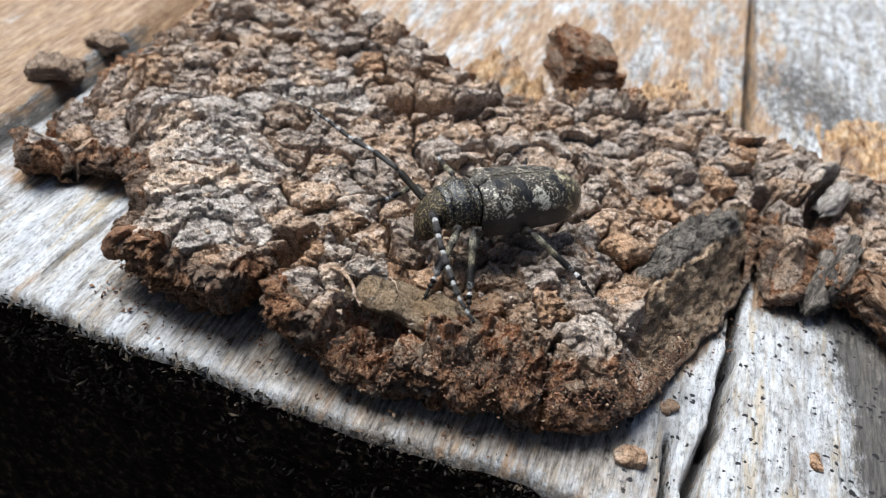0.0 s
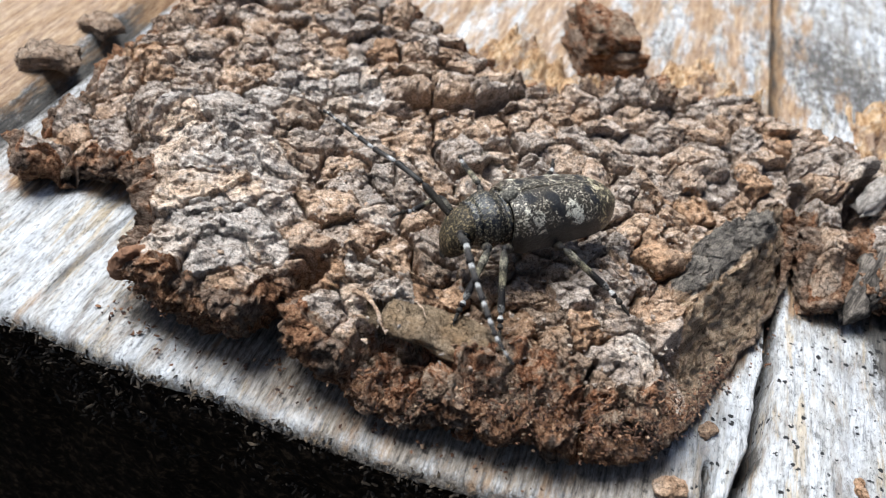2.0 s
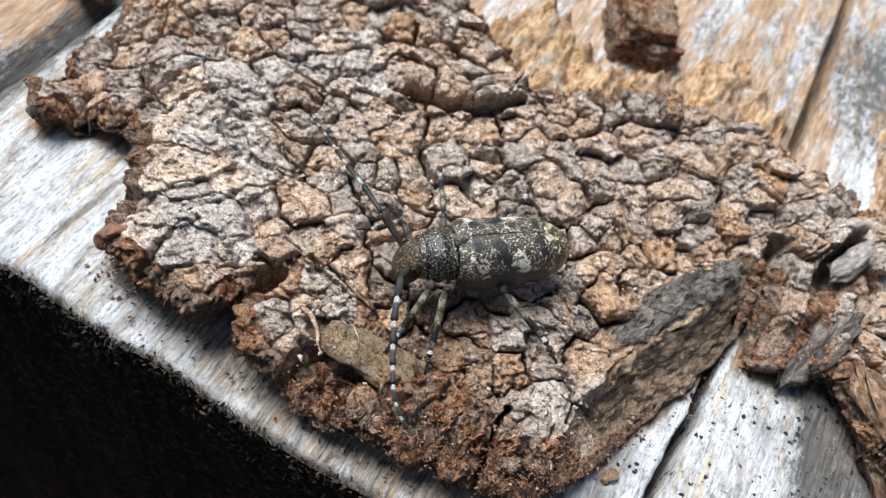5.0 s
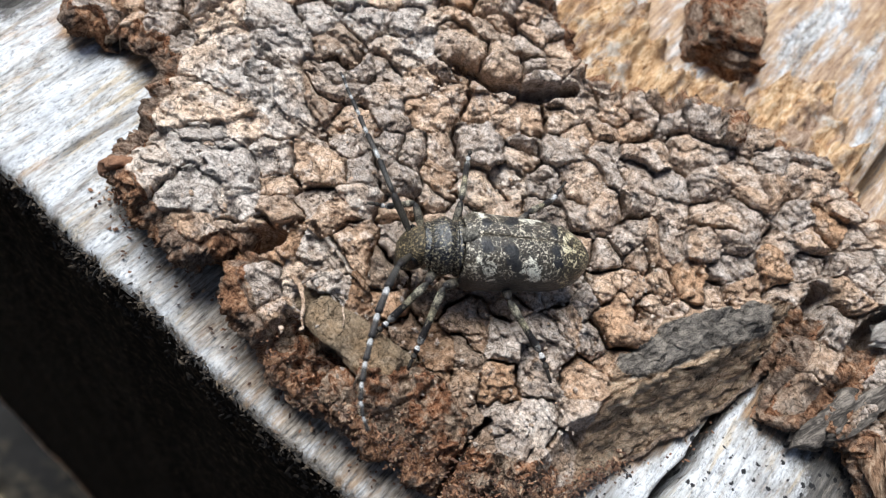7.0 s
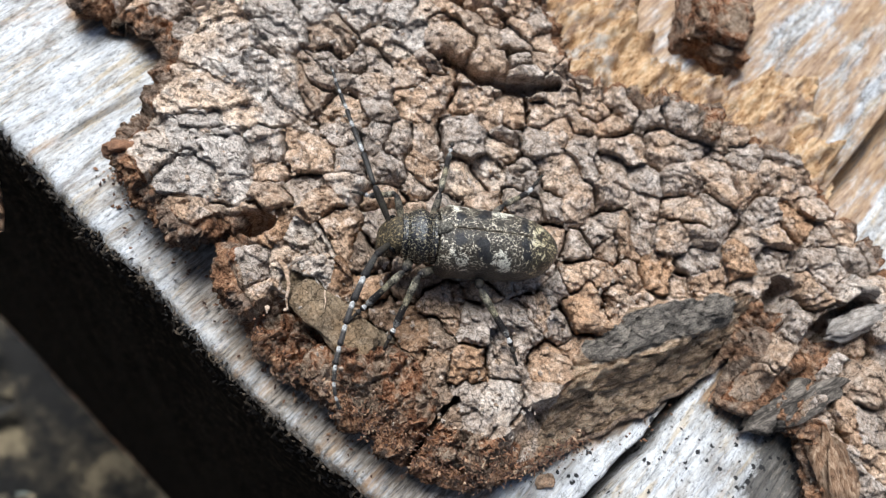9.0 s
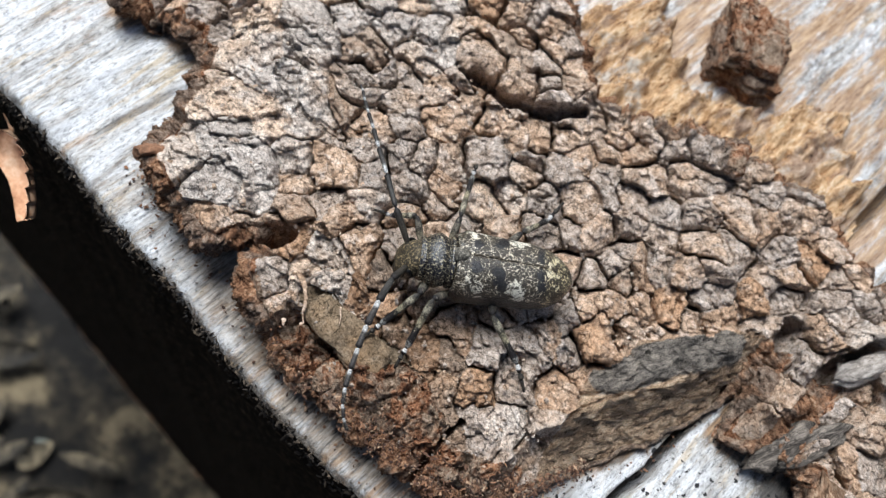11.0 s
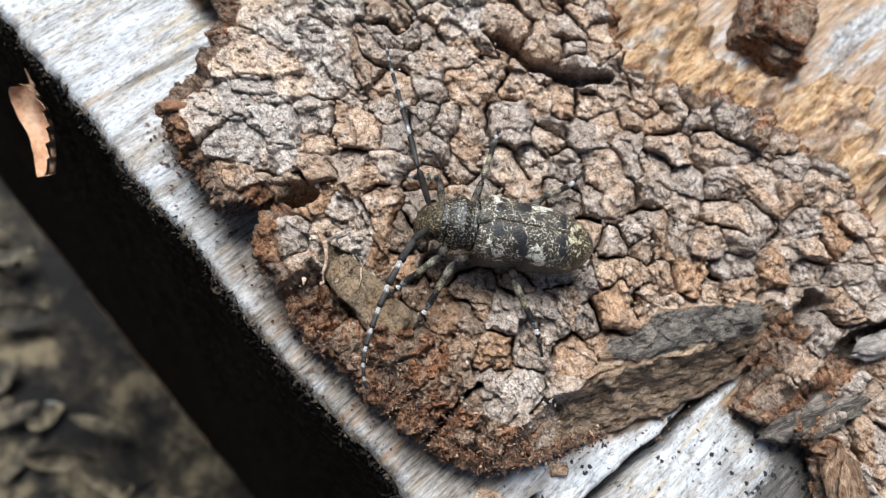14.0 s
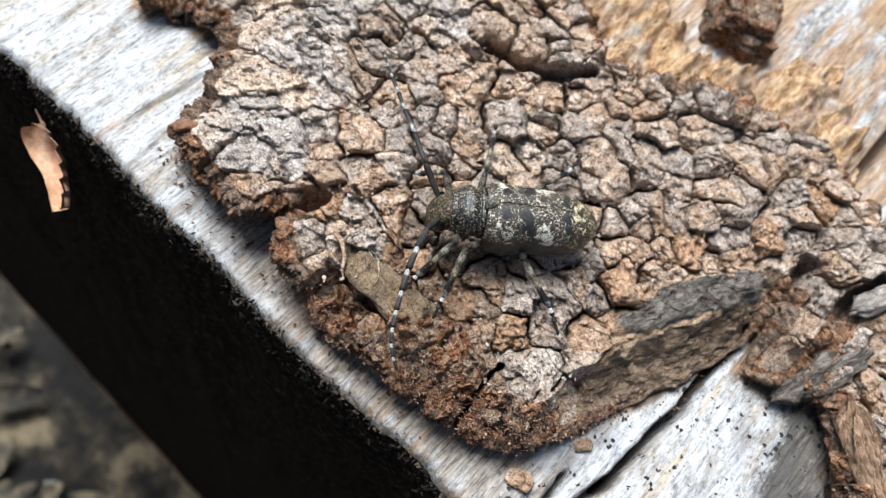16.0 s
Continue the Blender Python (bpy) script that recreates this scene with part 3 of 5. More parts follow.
LARGE = {(-23.2, -6.1): 1.7, (-12.9, -9.3): 1.3, (7.9, -7.3): 1.6, (12.7, -7.8): 1.8, (12.2, 3.7): 1.6, (-2.4, 17.8): 1.7, (-8.6, 14.2): 1.9, (14.9, 10.9): 1.2,
         (18.8, 14.2): 1.5, (5.2, 17.7): 1.2, (25.1, 22.1): 1.6, (26.4, 13.4): 1.5, (-5.0, 7.6): 1.3, (-20.9, -8.8): 1.4, (-17.8, -9.4): 1.3, (4.0, -5.0): 1.3}
RUSTY = {(-12.9, -9.3), (-12.8, -11.4), (7.9, -7.3), (12.4, -1.8), (12.2, 3.7), (-5.5, 18.1), (-2.2, -7.6), (26.4, 13.4), (26.6, 9.4), (-9.2, -6.5), (10.8, 8.8), (-10.4, -10.4), (14.9, 10.9)}
PALE = {(28.3, 22.0), (12.7, -7.8), (-20.9, -8.8), (-23.2, -6.1), (-1.8, 6.6), (-2.9, 4.7), (-17.8, -2.7), (-8.9, -3.7)}
PROUD = {(28.3, 22.0): 0.9, (-12.9, -9.3): 1.0, (7.9, -7.3): 0.8, (-8.6, 14.2): 0.5, (-5.5, 18.1): 0.5, (12.2, 3.7): 0.7, (5.2, 17.7): 0.7, (9.2, 26.6): 1.3, (26.4, 13.4): 0.6, (-2.4, 17.8): 0.3, (4.0, -5.0): -0.4, (5.6, -7.4): -0.6, (2.9, -8.5): -0.4}


def scale_seeds():
    rng = random.Random(7)
    pts = [*SEEDS_LEFT, *SEEDS_BACK, *SEEDS_FRONT]
    tries = [(rng.uniform(-43, 58), rng.uniform(-17, 35)) for _ in range(9000)]
    tx, ty = np.array(tries).T
    ok = (inside_dist(tx, ty, BARK) > np.where((ty < -10) & (tx > 1), 2.4, 0.9)) & (inside_dist(tx, ty, SLAB) < -0.2)
    for (x, y), good in zip(tries, ok):
        if not good:
            continue
        gap = rng.uniform(1.8, 3.2) + (1.3 if (x < -14 and y < -6) or (-30 < x < -19 and y < 9) else 0.0)
        if all((x - a) ** 2 + (y - b) ** 2 > gap * gap * (LARGE.get((a, b), 1.0) ** 0.5) for a, b in pts):
            pts.append((x, y))
    return pts


LEDGE = ((-4.8, -11.8), (-3.4, -12.4), (-2.0, -12.6), (-0.6, -12.4), (0.8, -11.8), (2.0, -11.2))   # the bed of one long olive piece


def nearest_cells(q, seeds, weight, group):
    """For the points q: their cell, and the distance to its border and the cell beyond."""
    own, beyond, gap = np.zeros(len(q), int), np.zeros(len(q), int), np.zeros(len(q))
    for k in range(0, len(q), 20000):
        p = q[k:k + 20000]
        d = ((p[:, None, :] - seeds[None]) ** 2).sum(2) - weight[None]
        r = np.arange(len(p))
        a = d.argmin(1)
        first = d[r, a]
        d[group[None] == group[a][:, None]] = 1e9
        b = d.argmin(1)
        own[k:k + 20000], beyond[k:k + 20000] = a, b
        gap[k:k + 20000] = (d[r, b] - first) / (2 * np.maximum(np.hypot(*(seeds[a] - seeds[b]).T), 0.3))
    return own, beyond, gap


def make_cells():
    rng = random.Random(11)
    pts = scale_seeds()
    seeds = np.array(pts + list(LEDGE))
    group = np.concatenate([np.arange(len(pts)), np.full(len(LEDGE), len(pts))])
    weight = np.array([3.0 * (LARGE.get(p, 1.0) - 1.0) for p in pts] + [0.6] * len(LEDGE))
    lift = np.array([rng.gauss(0, 0.36 if p[0] > 3 else 0.3) + PROUD.get(p, 0.0) for p in pts] + [0.25] * len(LEDGE))
    tilt = np.array([(rng.gauss(0, 0.24), rng.gauss(0, 0.24)) for _ in pts] + [(0.0, -0.06)] * len(LEDGE))
    return seeds, group, weight, lift, tilt


CELLS = make_cells()


def flaky(x, y):
    """Where the bark peels in thin flakes and is hardly cracked into scales."""
    a = np.exp(-(((x + 19) / 6.0) ** 2 + ((y + 11.5) / 3.2) ** 2) ** 2)
    b = np.exp(-(((x + 25) / 6.5) ** 2 + ((y - 2) / 6.0) ** 2) ** 2)
    c = np.exp(-(((x + 7) / 4.5) ** 2 + ((y + 10) / 3.6) ** 2) ** 2)
    d = np.exp(-(((x + 21) / 5.5) ** 2 + ((y + 5) / 6.0) ** 2) ** 2)
    e = np.exp(-(((x + 19) / 7.0) ** 2 + ((y - 12) / 5.0) ** 2) ** 2)
    return np.clip(a + b + 0.8 * c + d + 0.8 * e, 0, 1)


def bark_top(x, y):
    """Height of the bark's rough upper face, its cell, and the distance inside the outline."""
    seeds, group, weight, lift, tilt = CELLS
    p = xyz(x, y)
    x, y = p[:, 0], p[:, 1]
    sd = inside_dist(x, y, BARK) + 0.55 * fbm(p, 2.4, 3, 51)
    q = p[:, :2] + np.stack([1.5 * fbm(p, 3.0, 4, 61), 1.5 * fbm(p, 3.0, 4, 71)], 1)
    own, beyond, gap = nearest_cells(q, seeds, weight, group)
    ga, gb = group[own], group[beyond]
    pair = hash3(np.minimum(ga, gb), np.maximum(ga, gb), np.zeros_like(ga), 5) * 0.5 + 0.5
    pair = np.clip(pair + 0.35 * fbm(p, 2.6, 2, 58), 0, 1)      # a joint opens and closes along its way
    soft = flaky(x, y)
    plank = smooth(-0.6, 0.3, inside_dist(x, y, SLAB) + 0.5 * fbm(p, 1.5, 3, 59))
    crumbly = smooth(-0.5, 0.5, inside_dist(x, y, RUST_ZONE) + 0.9 * fbm(p, 1.8, 3, 60))
    hollow = smooth(-0.4, 0.5, inside_dist(x, y, HOLLOW) + 0.6 * fbm(p, 1.5, 3, 64))
    crumbly = np.maximum(crumbly, hollow)
    bare = np.maximum(plank, crumbly)
    whole = 1 - bare
    deep = (0.08 + 2.5 * pair ** 2.8) * (1 - 0.75 * soft) * whole
    wide = 0.05 + 0.08 * pair ** 2
    z = bark_level(x, y) - 0.2
    z = z + (lift[own] + ((q - seeds[own]) * tilt[own]).sum(1)) * (1 - 0.6 * soft) * whole
    z = z - (0.12 + 0.8 * pair) * np.clip(1 - gap / 1.1, 0, 1) ** 2.4 * (1 - 0.75 * soft) * whole
    ledge = ga == group[-1]
    z = np.where(ledge, 5.5 - 0.05 * (y + 13.5), z)
    z = z + np.where(ledge, 0.35, 1.0) * (0.65 * (1 - 0.45 * soft) * fbm(p, 1.9, 3, 63) + 0.34 * fbm(p, 0.65, 3, 65, 0.6))
    tread = z / 0.5 + 1.3 * fbm(p, 2.6, 3, 68)
    step = np.floor(tread)
    z = z + np.where(ledge, 0.1, 0.5 + 0.25 * soft) * 0.5 * (smooth(0.5, 1.0, tread - step) - (tread - step)) * whole
    z = z + (flakes(p) * np.where(ledge, 0.3, 0.8 + 0.5 * soft) + 0.3 * soft * fbm(p, (1.5, 0.7, 1), 3, 95)) * (1 - 0.8 * plank)
    z = z - deep * np.exp(-(gap / wide) ** 2)
    split = np.abs(fbm(p + 60.0, (2.6, 1.9, 1), 3, 83))
    z = z - 0.45 * np.exp(-(split / 0.07) ** 2) * smooth(0.0, 0.35, fbm(p, 4.0, 2, 84)) * np.where(ledge, 0.3, 1.0) * whole
    lump_size = 1 - 2 * np.abs(fbm(p, 1.7, 3, 85))
    z = z + crumbly * (0.7 * fbm(p, 2.2, 2, 94) + 1.2 * (lump_size - 0.5) + 0.7 * (0.5 - 2 * np.abs(fbm(p, (0.6, 0.9, 1), 3, 86)))) - 3.6 * hollow
    across, along = 0.89 * x - 0.45 * y, 0.45 * x + 0.89 * y
    r = xyz(across, along)
    grain = fbm(r, (0.8, 7.0, 1), 3, 87)
    layer = sd / 0.9 + 1.9 * fbm(r, (1.2, 4.4, 1), 4, 88)
    upper = slab_value(p)
    z = z + plank * (0.45 * grain + (1 - upper) * (0.8 * (layer - np.floor(layer) - 0.5) + 0.8 * (0.5 - 2 * np.abs(fbm(r, (0.8, 3.2, 1), 3, 90)))) + 0.5 * smooth(0.3, 0.6, upper + 0.7 * fbm(r, (1.2, 2.4, 1), 3, 89)))
    fold, _ = line_dist(x, y, ((-12.5, 14.2), (-8.5, 14.4), (-5.5, 16.6), (-4.4, 18.6)))
    z = z + 1.1 * np.exp(-(fold / 1.7) ** 2)
    for pts, half, cut in CLEFTS:
        d, _ = line_dist(x + 0.5 * fbm(p, 2.0, 3, 53), y + 0.5 * fbm(p, 2.0, 3, 54), pts)
        z = z - cut * np.exp(-(d / half) ** 4)
    z = z * np.clip(sd / edge_width(x, y), 0, 1) ** (0.5 + 0.45 * slope_at(x, y))
    return np.maximum(z, -0.6), ga, sd, bare


def take(p, faces, keep):
    used = np.unique(faces[keep])
    remap = np.zeros(len(p), int)
    remap[used] = np.arange(len(used))
    return p[used], remap[faces[keep]], used


def slab_value(p):
    """The dark smooth plank above the fibrous slope."""
    d, _ = line_dist(p[:, 0], p[:, 1], ((14.9, 2.0), (17.2, 6.4), (20.4, 12.4)))
    return np.exp(-(d / 1.75) ** 4)


def build_bark():
    step = 0.1
    X, Y = np.meshgrid(np.arange(-43.5, 59, step), np.arange(-18.2, 35.5, step), indexing="ij")
    faces = grid_faces(*X.shape)
    rough = inside_dist(X.ravel(), Y.ravel(), BARK) > -1.2
    where = np.flatnonzero(rough)
    remap = np.full(X.size, -1)
    remap[where] = np.arange(len(where))
    faces = remap[faces[rough[faces].all(1)]]
    x, y = X.ravel()[where], Y.ravel()[where]
    z, cell, sd, bare = bark_top(x, y)
    p = np.stack([x, y, z], 1)
    shift = smooth(-0.5, 0.5, sd)
    lean = np.clip(z - bark_level(x, y) + 0.5, -2.5, 1.5) * smooth(0.6, 2.0, sd) * (1 - bare)   # the scales overhang towards the sawn end
    stir = (0.10 + 0.55 * bare) * shift
    dx, dy = stir * fbm(p, 1.1, 3, 66), stir * fbm(p, 1.1, 3, 67)
    p[:, 0] += dx + 0.1 * lean
    p[:, 1] += dy - 0.45 * lean
    inside = (sd > 0.15)[faces].all(1)
    faces = faces[inside]
    owner = np.where((bare > 0.5) | (sd < 0.9), -1, cell)[faces]
    one = owner[:, 0]
    v, f, used = take(p, faces, one == -1)
    me = mesh_from("bark_plate", v, f, M_UNDER)
    add_value(me, "slab", slab_value(v))
    add_value(me, "fibre", smooth(-1.0, 0.6, inside_dist(v[:, 0], v[:, 1], SLAB)))
    plate = part("bark_plate", me, log, "thick grey-brown scaly bark with rusty broken edges")

    seeds, group = CELLS[0], CELLS[1]
    ids = np.unique(one[one >= 0])
    mids = {k: seeds[group == k].mean(0) for k in ids}
    order = sorted(ids, key=lambda k: (mids[k][0] - 1) ** 2 + (mids[k][1] - 1) ** 2)
    rng = random.Random(13)
    sort = np.argsort(one, kind="stable")
    starts = np.searchsorted(one[sort], order)
    ends = np.searchsorted(one[sort], order, "right")
    far = []
    for n, (k, a, b) in enumerate(zip(order, starts, ends)):
        chosen = sort[a:b]
        if n < 299:
            key = tuple(seeds[group == k][0])
            # the ellipse before the beetle gets darker brown, standing in for its shade
            mat = M_UNDER if key == (9.2, 26.6) else M_MOSS if k == group[-1] else M_RUST if key in RUSTY else M_PALE if key in PALE or (key not in RUSTY and float(flaky(*mids[k])) > 0.55) else M_RUST if rng.random() < 0.06 else M_BROWN_SHADE if ((mids[k][0] - 1.5) / 8.0) ** 2 + ((mids[k][1] + 9.6) / 4.6) ** 2 < 1 else M_BARK
            v, f, _ = take(p, faces, chosen)
            mid = np.array([*mids[k], v[:, 2].mean()])
            part("bark_scale", mesh_from("bark_scale", v - mid, f, mat), plate, "", pose(*(mid * MM)))
        else:
            far.append(chosen)
    v, f, _ = take(p, faces, np.concatenate(far))
    tagged(part("bark_scales_beyond", mesh_from("bark_scales_beyond", v, f, M_BARK_FAR), plate), "small corky bark scales", kind="stuff")
    return plate


def bark_flank(plate):
    """The broken side of the bark: ragged layers that overhang the wood."""
    o = np.array(BARK)
    for _ in range(2):
        n = np.roll(o, -1, 0)
        o = np.stack([0.75 * o + 0.25 * n, 0.25 * o + 0.75 * n], 1).reshape(-1, 2)
    n = np.roll(o, -1, 0)
    length = np.hypot(*(n - o).T)
    ends = np.concatenate([[0], np.cumsum(length)])
    s = np.linspace(0, ends[-1], 2400, endpoint=False)
    k = np.clip(np.searchsorted(ends, s, "right") - 1, 0, len(o) - 1)
    way = ((n - o) / length[:, None])[k]
    for _ in range(6):
        way = (np.roll(way, 1, 0) + way + np.roll(way, -1, 0)) / 3
    way = way / np.hypot(*way.T)[:, None]
    out = np.stack([way[:, 1], -way[:, 0]], 1)
    ring = o[k] + ((n - o) / length[:, None])[k] * (s - ends[k])[:, None]
    ring = ring + out * (0.55 * fbm(xyz(ring[:, 0], ring[:, 1]), 2.4, 3, 51))[:, None]
    inner = ring - out * 1.1
    height = np.maximum(bark_top(inner[:, 0], inner[:, 1])[0], 0.2)
    t = np.linspace(0, 1, 30)
    off = np.interp(t, (0, 0.08, 0.16, 0.3, 0.5, 0.7, 0.85, 1.0), (-1.4, -0.8, -0.15, 0.3, 0.2, -0.4, -1.3, -2.4))
    zf = np.interp(t, (0, 0.08, 0.16, 0.3, 0.5, 0.7, 0.85, 1.0), (0.90, 0.93, 0.92, 0.82, 0.58, 0.32, 0.14, -0.06))
    steep = np.clip(height / 5.0, 0.15, 1.0)
    p = np.concatenate([(ring[:, None] + out[:, None] * (off[None] * steep[:, None])[..., None]), (height[:, None] * zf[None])[..., None]], -1).reshape(-1, 3)
    layer = p[:, 2] / 0.75 + 1.2 * fbm(p, 2.0, 3, 75)
    push = 1.3 * fbm(p, (2.0, 2.0, 1.2), 4, 76, 0.6) + 0.5 * (layer - np.floor(layer) - 0.5) + 0.5 * (0.5 - 2 * np.abs(fbm(p, 0.8, 3, 79)))
    push = push * np.repeat(steep, len(t)) * np.tile(smooth(0, 0.2, t), len(ring))
    p[:, :2] += np.repeat(out, len(t), 0) * push[:, None]
    p[:, 2] += 0.45 * fbm(p, (0.9, 0.9, 0.9), 3, 77) * np.tile(smooth(0, 0.1, t) * smooth(1.0, 0.9, t), len(ring))
    m = len(t)
    i = np.arange(len(ring))[:, None]
    j = np.arange(m - 1)[None]
    a, b = i * m + j, ((i + 1) % len(ring)) * m + j
    f = np.stack([a, a + 1, b + 1, b], -1).reshape(-1, 4)
    me = mesh_from("bark_flank", p, f, M_FLANK)
    add_value(me, "slab", 0.8 * slope_at(p[:, 0], p[:, 1]))
    part("bark_flank", me, plate, "rusty crumbling broken edge of the bark")


ICO = []


def ico():
    if not ICO:
        b = bmesh.new()
        bmesh.ops.create_icosphere(b, subdivisions=1, radius=1.0)
        ICO.append((np.array([v.co[:] for v in b.verts]), [tuple(v.index for v in q.verts) for q in b.faces]))
        b.free()
    return ICO[0]


def crumb_mesh(name, spots, mat, seed):
    """Many small splinters and grains: spots are (x, y, z, size, length factor)."""
    rng = np.random.default_rng(seed)
    base, tri = ico()
    tri = np.array(tri)
    n, m = len(spots), len(base)
    s = np.array(spots)
    v = base[None] * (1 + 0.35 * rng.standard_normal((n, m, 1)))
    v = v * np.stack([s[:, 4], np.ones(n), np.full(n, 0.7)], 1)[:, None]
    a = rng.uniform(0, 2 * np.pi, n)
    e = rng.normal(0, 0.6, n)
    ca, sa, ce, se = np.cos(a), np.sin(a), np.cos(e), np.sin(e)
    R = np.stack([np.stack([ca * ce, -sa, -ca * se], -1), np.stack([sa * ce, ca, -sa * se], -1), np.stack([se, 0 * a, ce], -1)], 1)
    v = np.einsum("nij,nmj->nmi", R, v) * s[:, None, 3:4] + s[:, None, :3]
    f = (tri[None] + (np.arange(n) * m)[:, None, None]).reshape(-1, 3)
    return mesh_from(name, v.reshape(-1, 3), f, mat, False)


def along_outline(rng, first, last, n):
    """Points along the bark's outline between two of its corners, with the outward way."""
    pts = np.array(BARK[first:last + 1])
    seg = np.hypot(*np.diff(pts, axis=0).T)
    ends = np.concatenate([[0], np.cumsum(seg)])
    out = []
    for _ in range(n):
        s = rng.uniform(0, ends[-1])
        k = min(int(np.searchsorted(ends, s, "right")) - 1, len(seg) - 1)
        t = (pts[k + 1] - pts[k]) / seg[k]
        out.append((pts[k] + t * (s - ends[k]), np.array([t[1], -t[0]])))
    return out


def bark_fibre(plate):
    """Loose splinters and grains where the bark crumbles."""
    rng = random.Random(5)
    spots = []
    for (p, way) in along_outline(rng, 0, 18, 3200):
        z = rng.uniform(0.3, 1.0) ** 0.8 * 5.4
        q = p + way * (rng.gauss(0.0, 0.4) + 0.25 * math.sin(z * 0.6) - 0.3)
        rusty = q[0] > 3 or q[0] < -20
        top = float(bark_level(q[0], q[1]))
        if z > top - 0.6 or (not rusty and rng.random() < 0.75) or line_dist(q[0], q[1], CLEFTS[0][0])[0] < 1.3 or line_dist(q[0], q[1], CLEFTS[1][0])[0] < 0.4:
            continue
        spots.append((q[0], q[1], z, rng.uniform(0.03, 0.10), rng.uniform(1.0, 3.0)))
    for _ in range(1300):
        x, y = rng.uniform(1.5, 16), rng.uniform(-16.5, -9.5)
        d = float(inside_dist(np.array(x), np.array(y), BARK))
        if 0.2 < d < 2.6:
            spots.append((x, y, float(bark_level(x, y)) - 0.35 + rng.uniform(-0.3, 0.25) - max(0, 1.2 - d), rng.uniform(0.03, 0.07), rng.uniform(1.0, 5.0)))
    ob = part("bark_fibre", crumb_mesh("bark_fibre", spots, M_CRUMB, 1), plate)
    tagged(ob, "rusty crumbling bark fibre", kind="stuff")
    grime = []
    for _ in range(4500):
        x = rng.uniform(-60, 45)
        deep = rng.uniform(0.0, 1.0) ** 2 * 9.0
        grime.append((x, 0.0, -0.7 - deep, rng.uniform(0.03, 0.13), rng.uniform(1.0, 4.0)))
    ex = edge_y(np.array([q[0] for q in grime]))
    grime = [(q[0], y + rng.gauss(-0.05, 0.22) + 0.6 * (1 - math.exp(q[2] / 6.0)), q[2] + max(0.0, rng.gauss(0, 0.25)), q[3], q[4]) for q, y in zip(grime, ex)]
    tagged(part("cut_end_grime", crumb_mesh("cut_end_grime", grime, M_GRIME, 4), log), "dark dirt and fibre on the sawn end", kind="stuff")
    fallen = []
    for (p, way) in along_outline(rng, 0, 22, 260):
        q = p + way * (0.2 + abs(rng.gauss(0.0, 0.9)))
        if q[1] > EDGE + 0.7:
            fallen.append((q[0], q[1], 0.08, rng.uniform(0.04, 0.13), rng.uniform(1.0, 2.2)))
    tagged(part("bark_dust", crumb_mesh("bark_dust", fallen, M_CRUMB, 3), log), "bark crumbs fallen on the wood", kind="stuff")
    spots = []
    for _ in range(900):
        x, y = rng.uniform(-26, 22), rng.uniform(-17.5, 12)
        spots.append((x, y, float(bark_level(x, y)) + rng.uniform(-0.6, 0.1), rng.uniform(0.06, 0.2), rng.uniform(1.0, 2.0)))
    sx, sy = np.array(spots)[:, 0], np.array(spots)[:, 1]
    spots = [s for s, d, e in zip(spots, inside_dist(sx, sy, BARK), inside_dist(sx, sy, SLAB)) if d > 1.2 and e < -0.6]
    ob = part("bark_grit", crumb_mesh("bark_grit", spots, M_BARK_FAR, 2), plate)
    tagged(ob, "bark grit in the cracks", kind="stuff")


TORN = ((-9.0, 25.0), (-12.5, 32.0), (-8.0, 39.0), (-4.0, 36.0), (-0.5, 33.5), (3.5, 33.8), (7.0, 36.5), (9.0, 42.0), (14.0, 45.0), (18.5, 39.0), (21.5, 42.0),
        (22.0, 30.0), (18.5, 28.5), (12.7, 27.5), (8.4, 26.5), (4.5, 23.5), (0.3, 21.5), (-3.8, 19.6), (-7.4, 22.4))


def torn_layer(name, outline, height, label, seed):
    o = np.array(outline)
    (x0, y0), (x1, y1) = o.min(0) - 1, o.max(0) + 1
    X, Y = np.meshgrid(np.arange(x0, x1, 0.25), np.arange(y0, y1, 0.3), indexing="ij")
    p = xyz(X, Y)
    sd = inside_dist(p[:, 0], p[:, 1], outline) + 2.0 * fbm(p, (0.9, 5.0, 1), 4, seed)
    z = height * np.clip(sd / 1.6, 0, 1) ** 0.6 * (0.75 + 0.5 * fbm(p, (4, 8, 1), 3, seed + 1)) + 2.0 * fbm(p, (0.9, 2.8, 1), 4, seed + 2, 0.6) * smooth(0, 1, sd)
    p[:, 2] = np.where(sd > 0, z, -0.7)
    faces = grid_faces(*X.shape)
    keep = (sd > -0.5)[faces].any(1)
    used = np.unique(faces[keep])
    remap = np.zeros(len(p), int)
    remap[used] = np.arange(len(used))
    part(name, mesh_from(name, p[used], remap[faces[keep]], M_TORN), log, label)


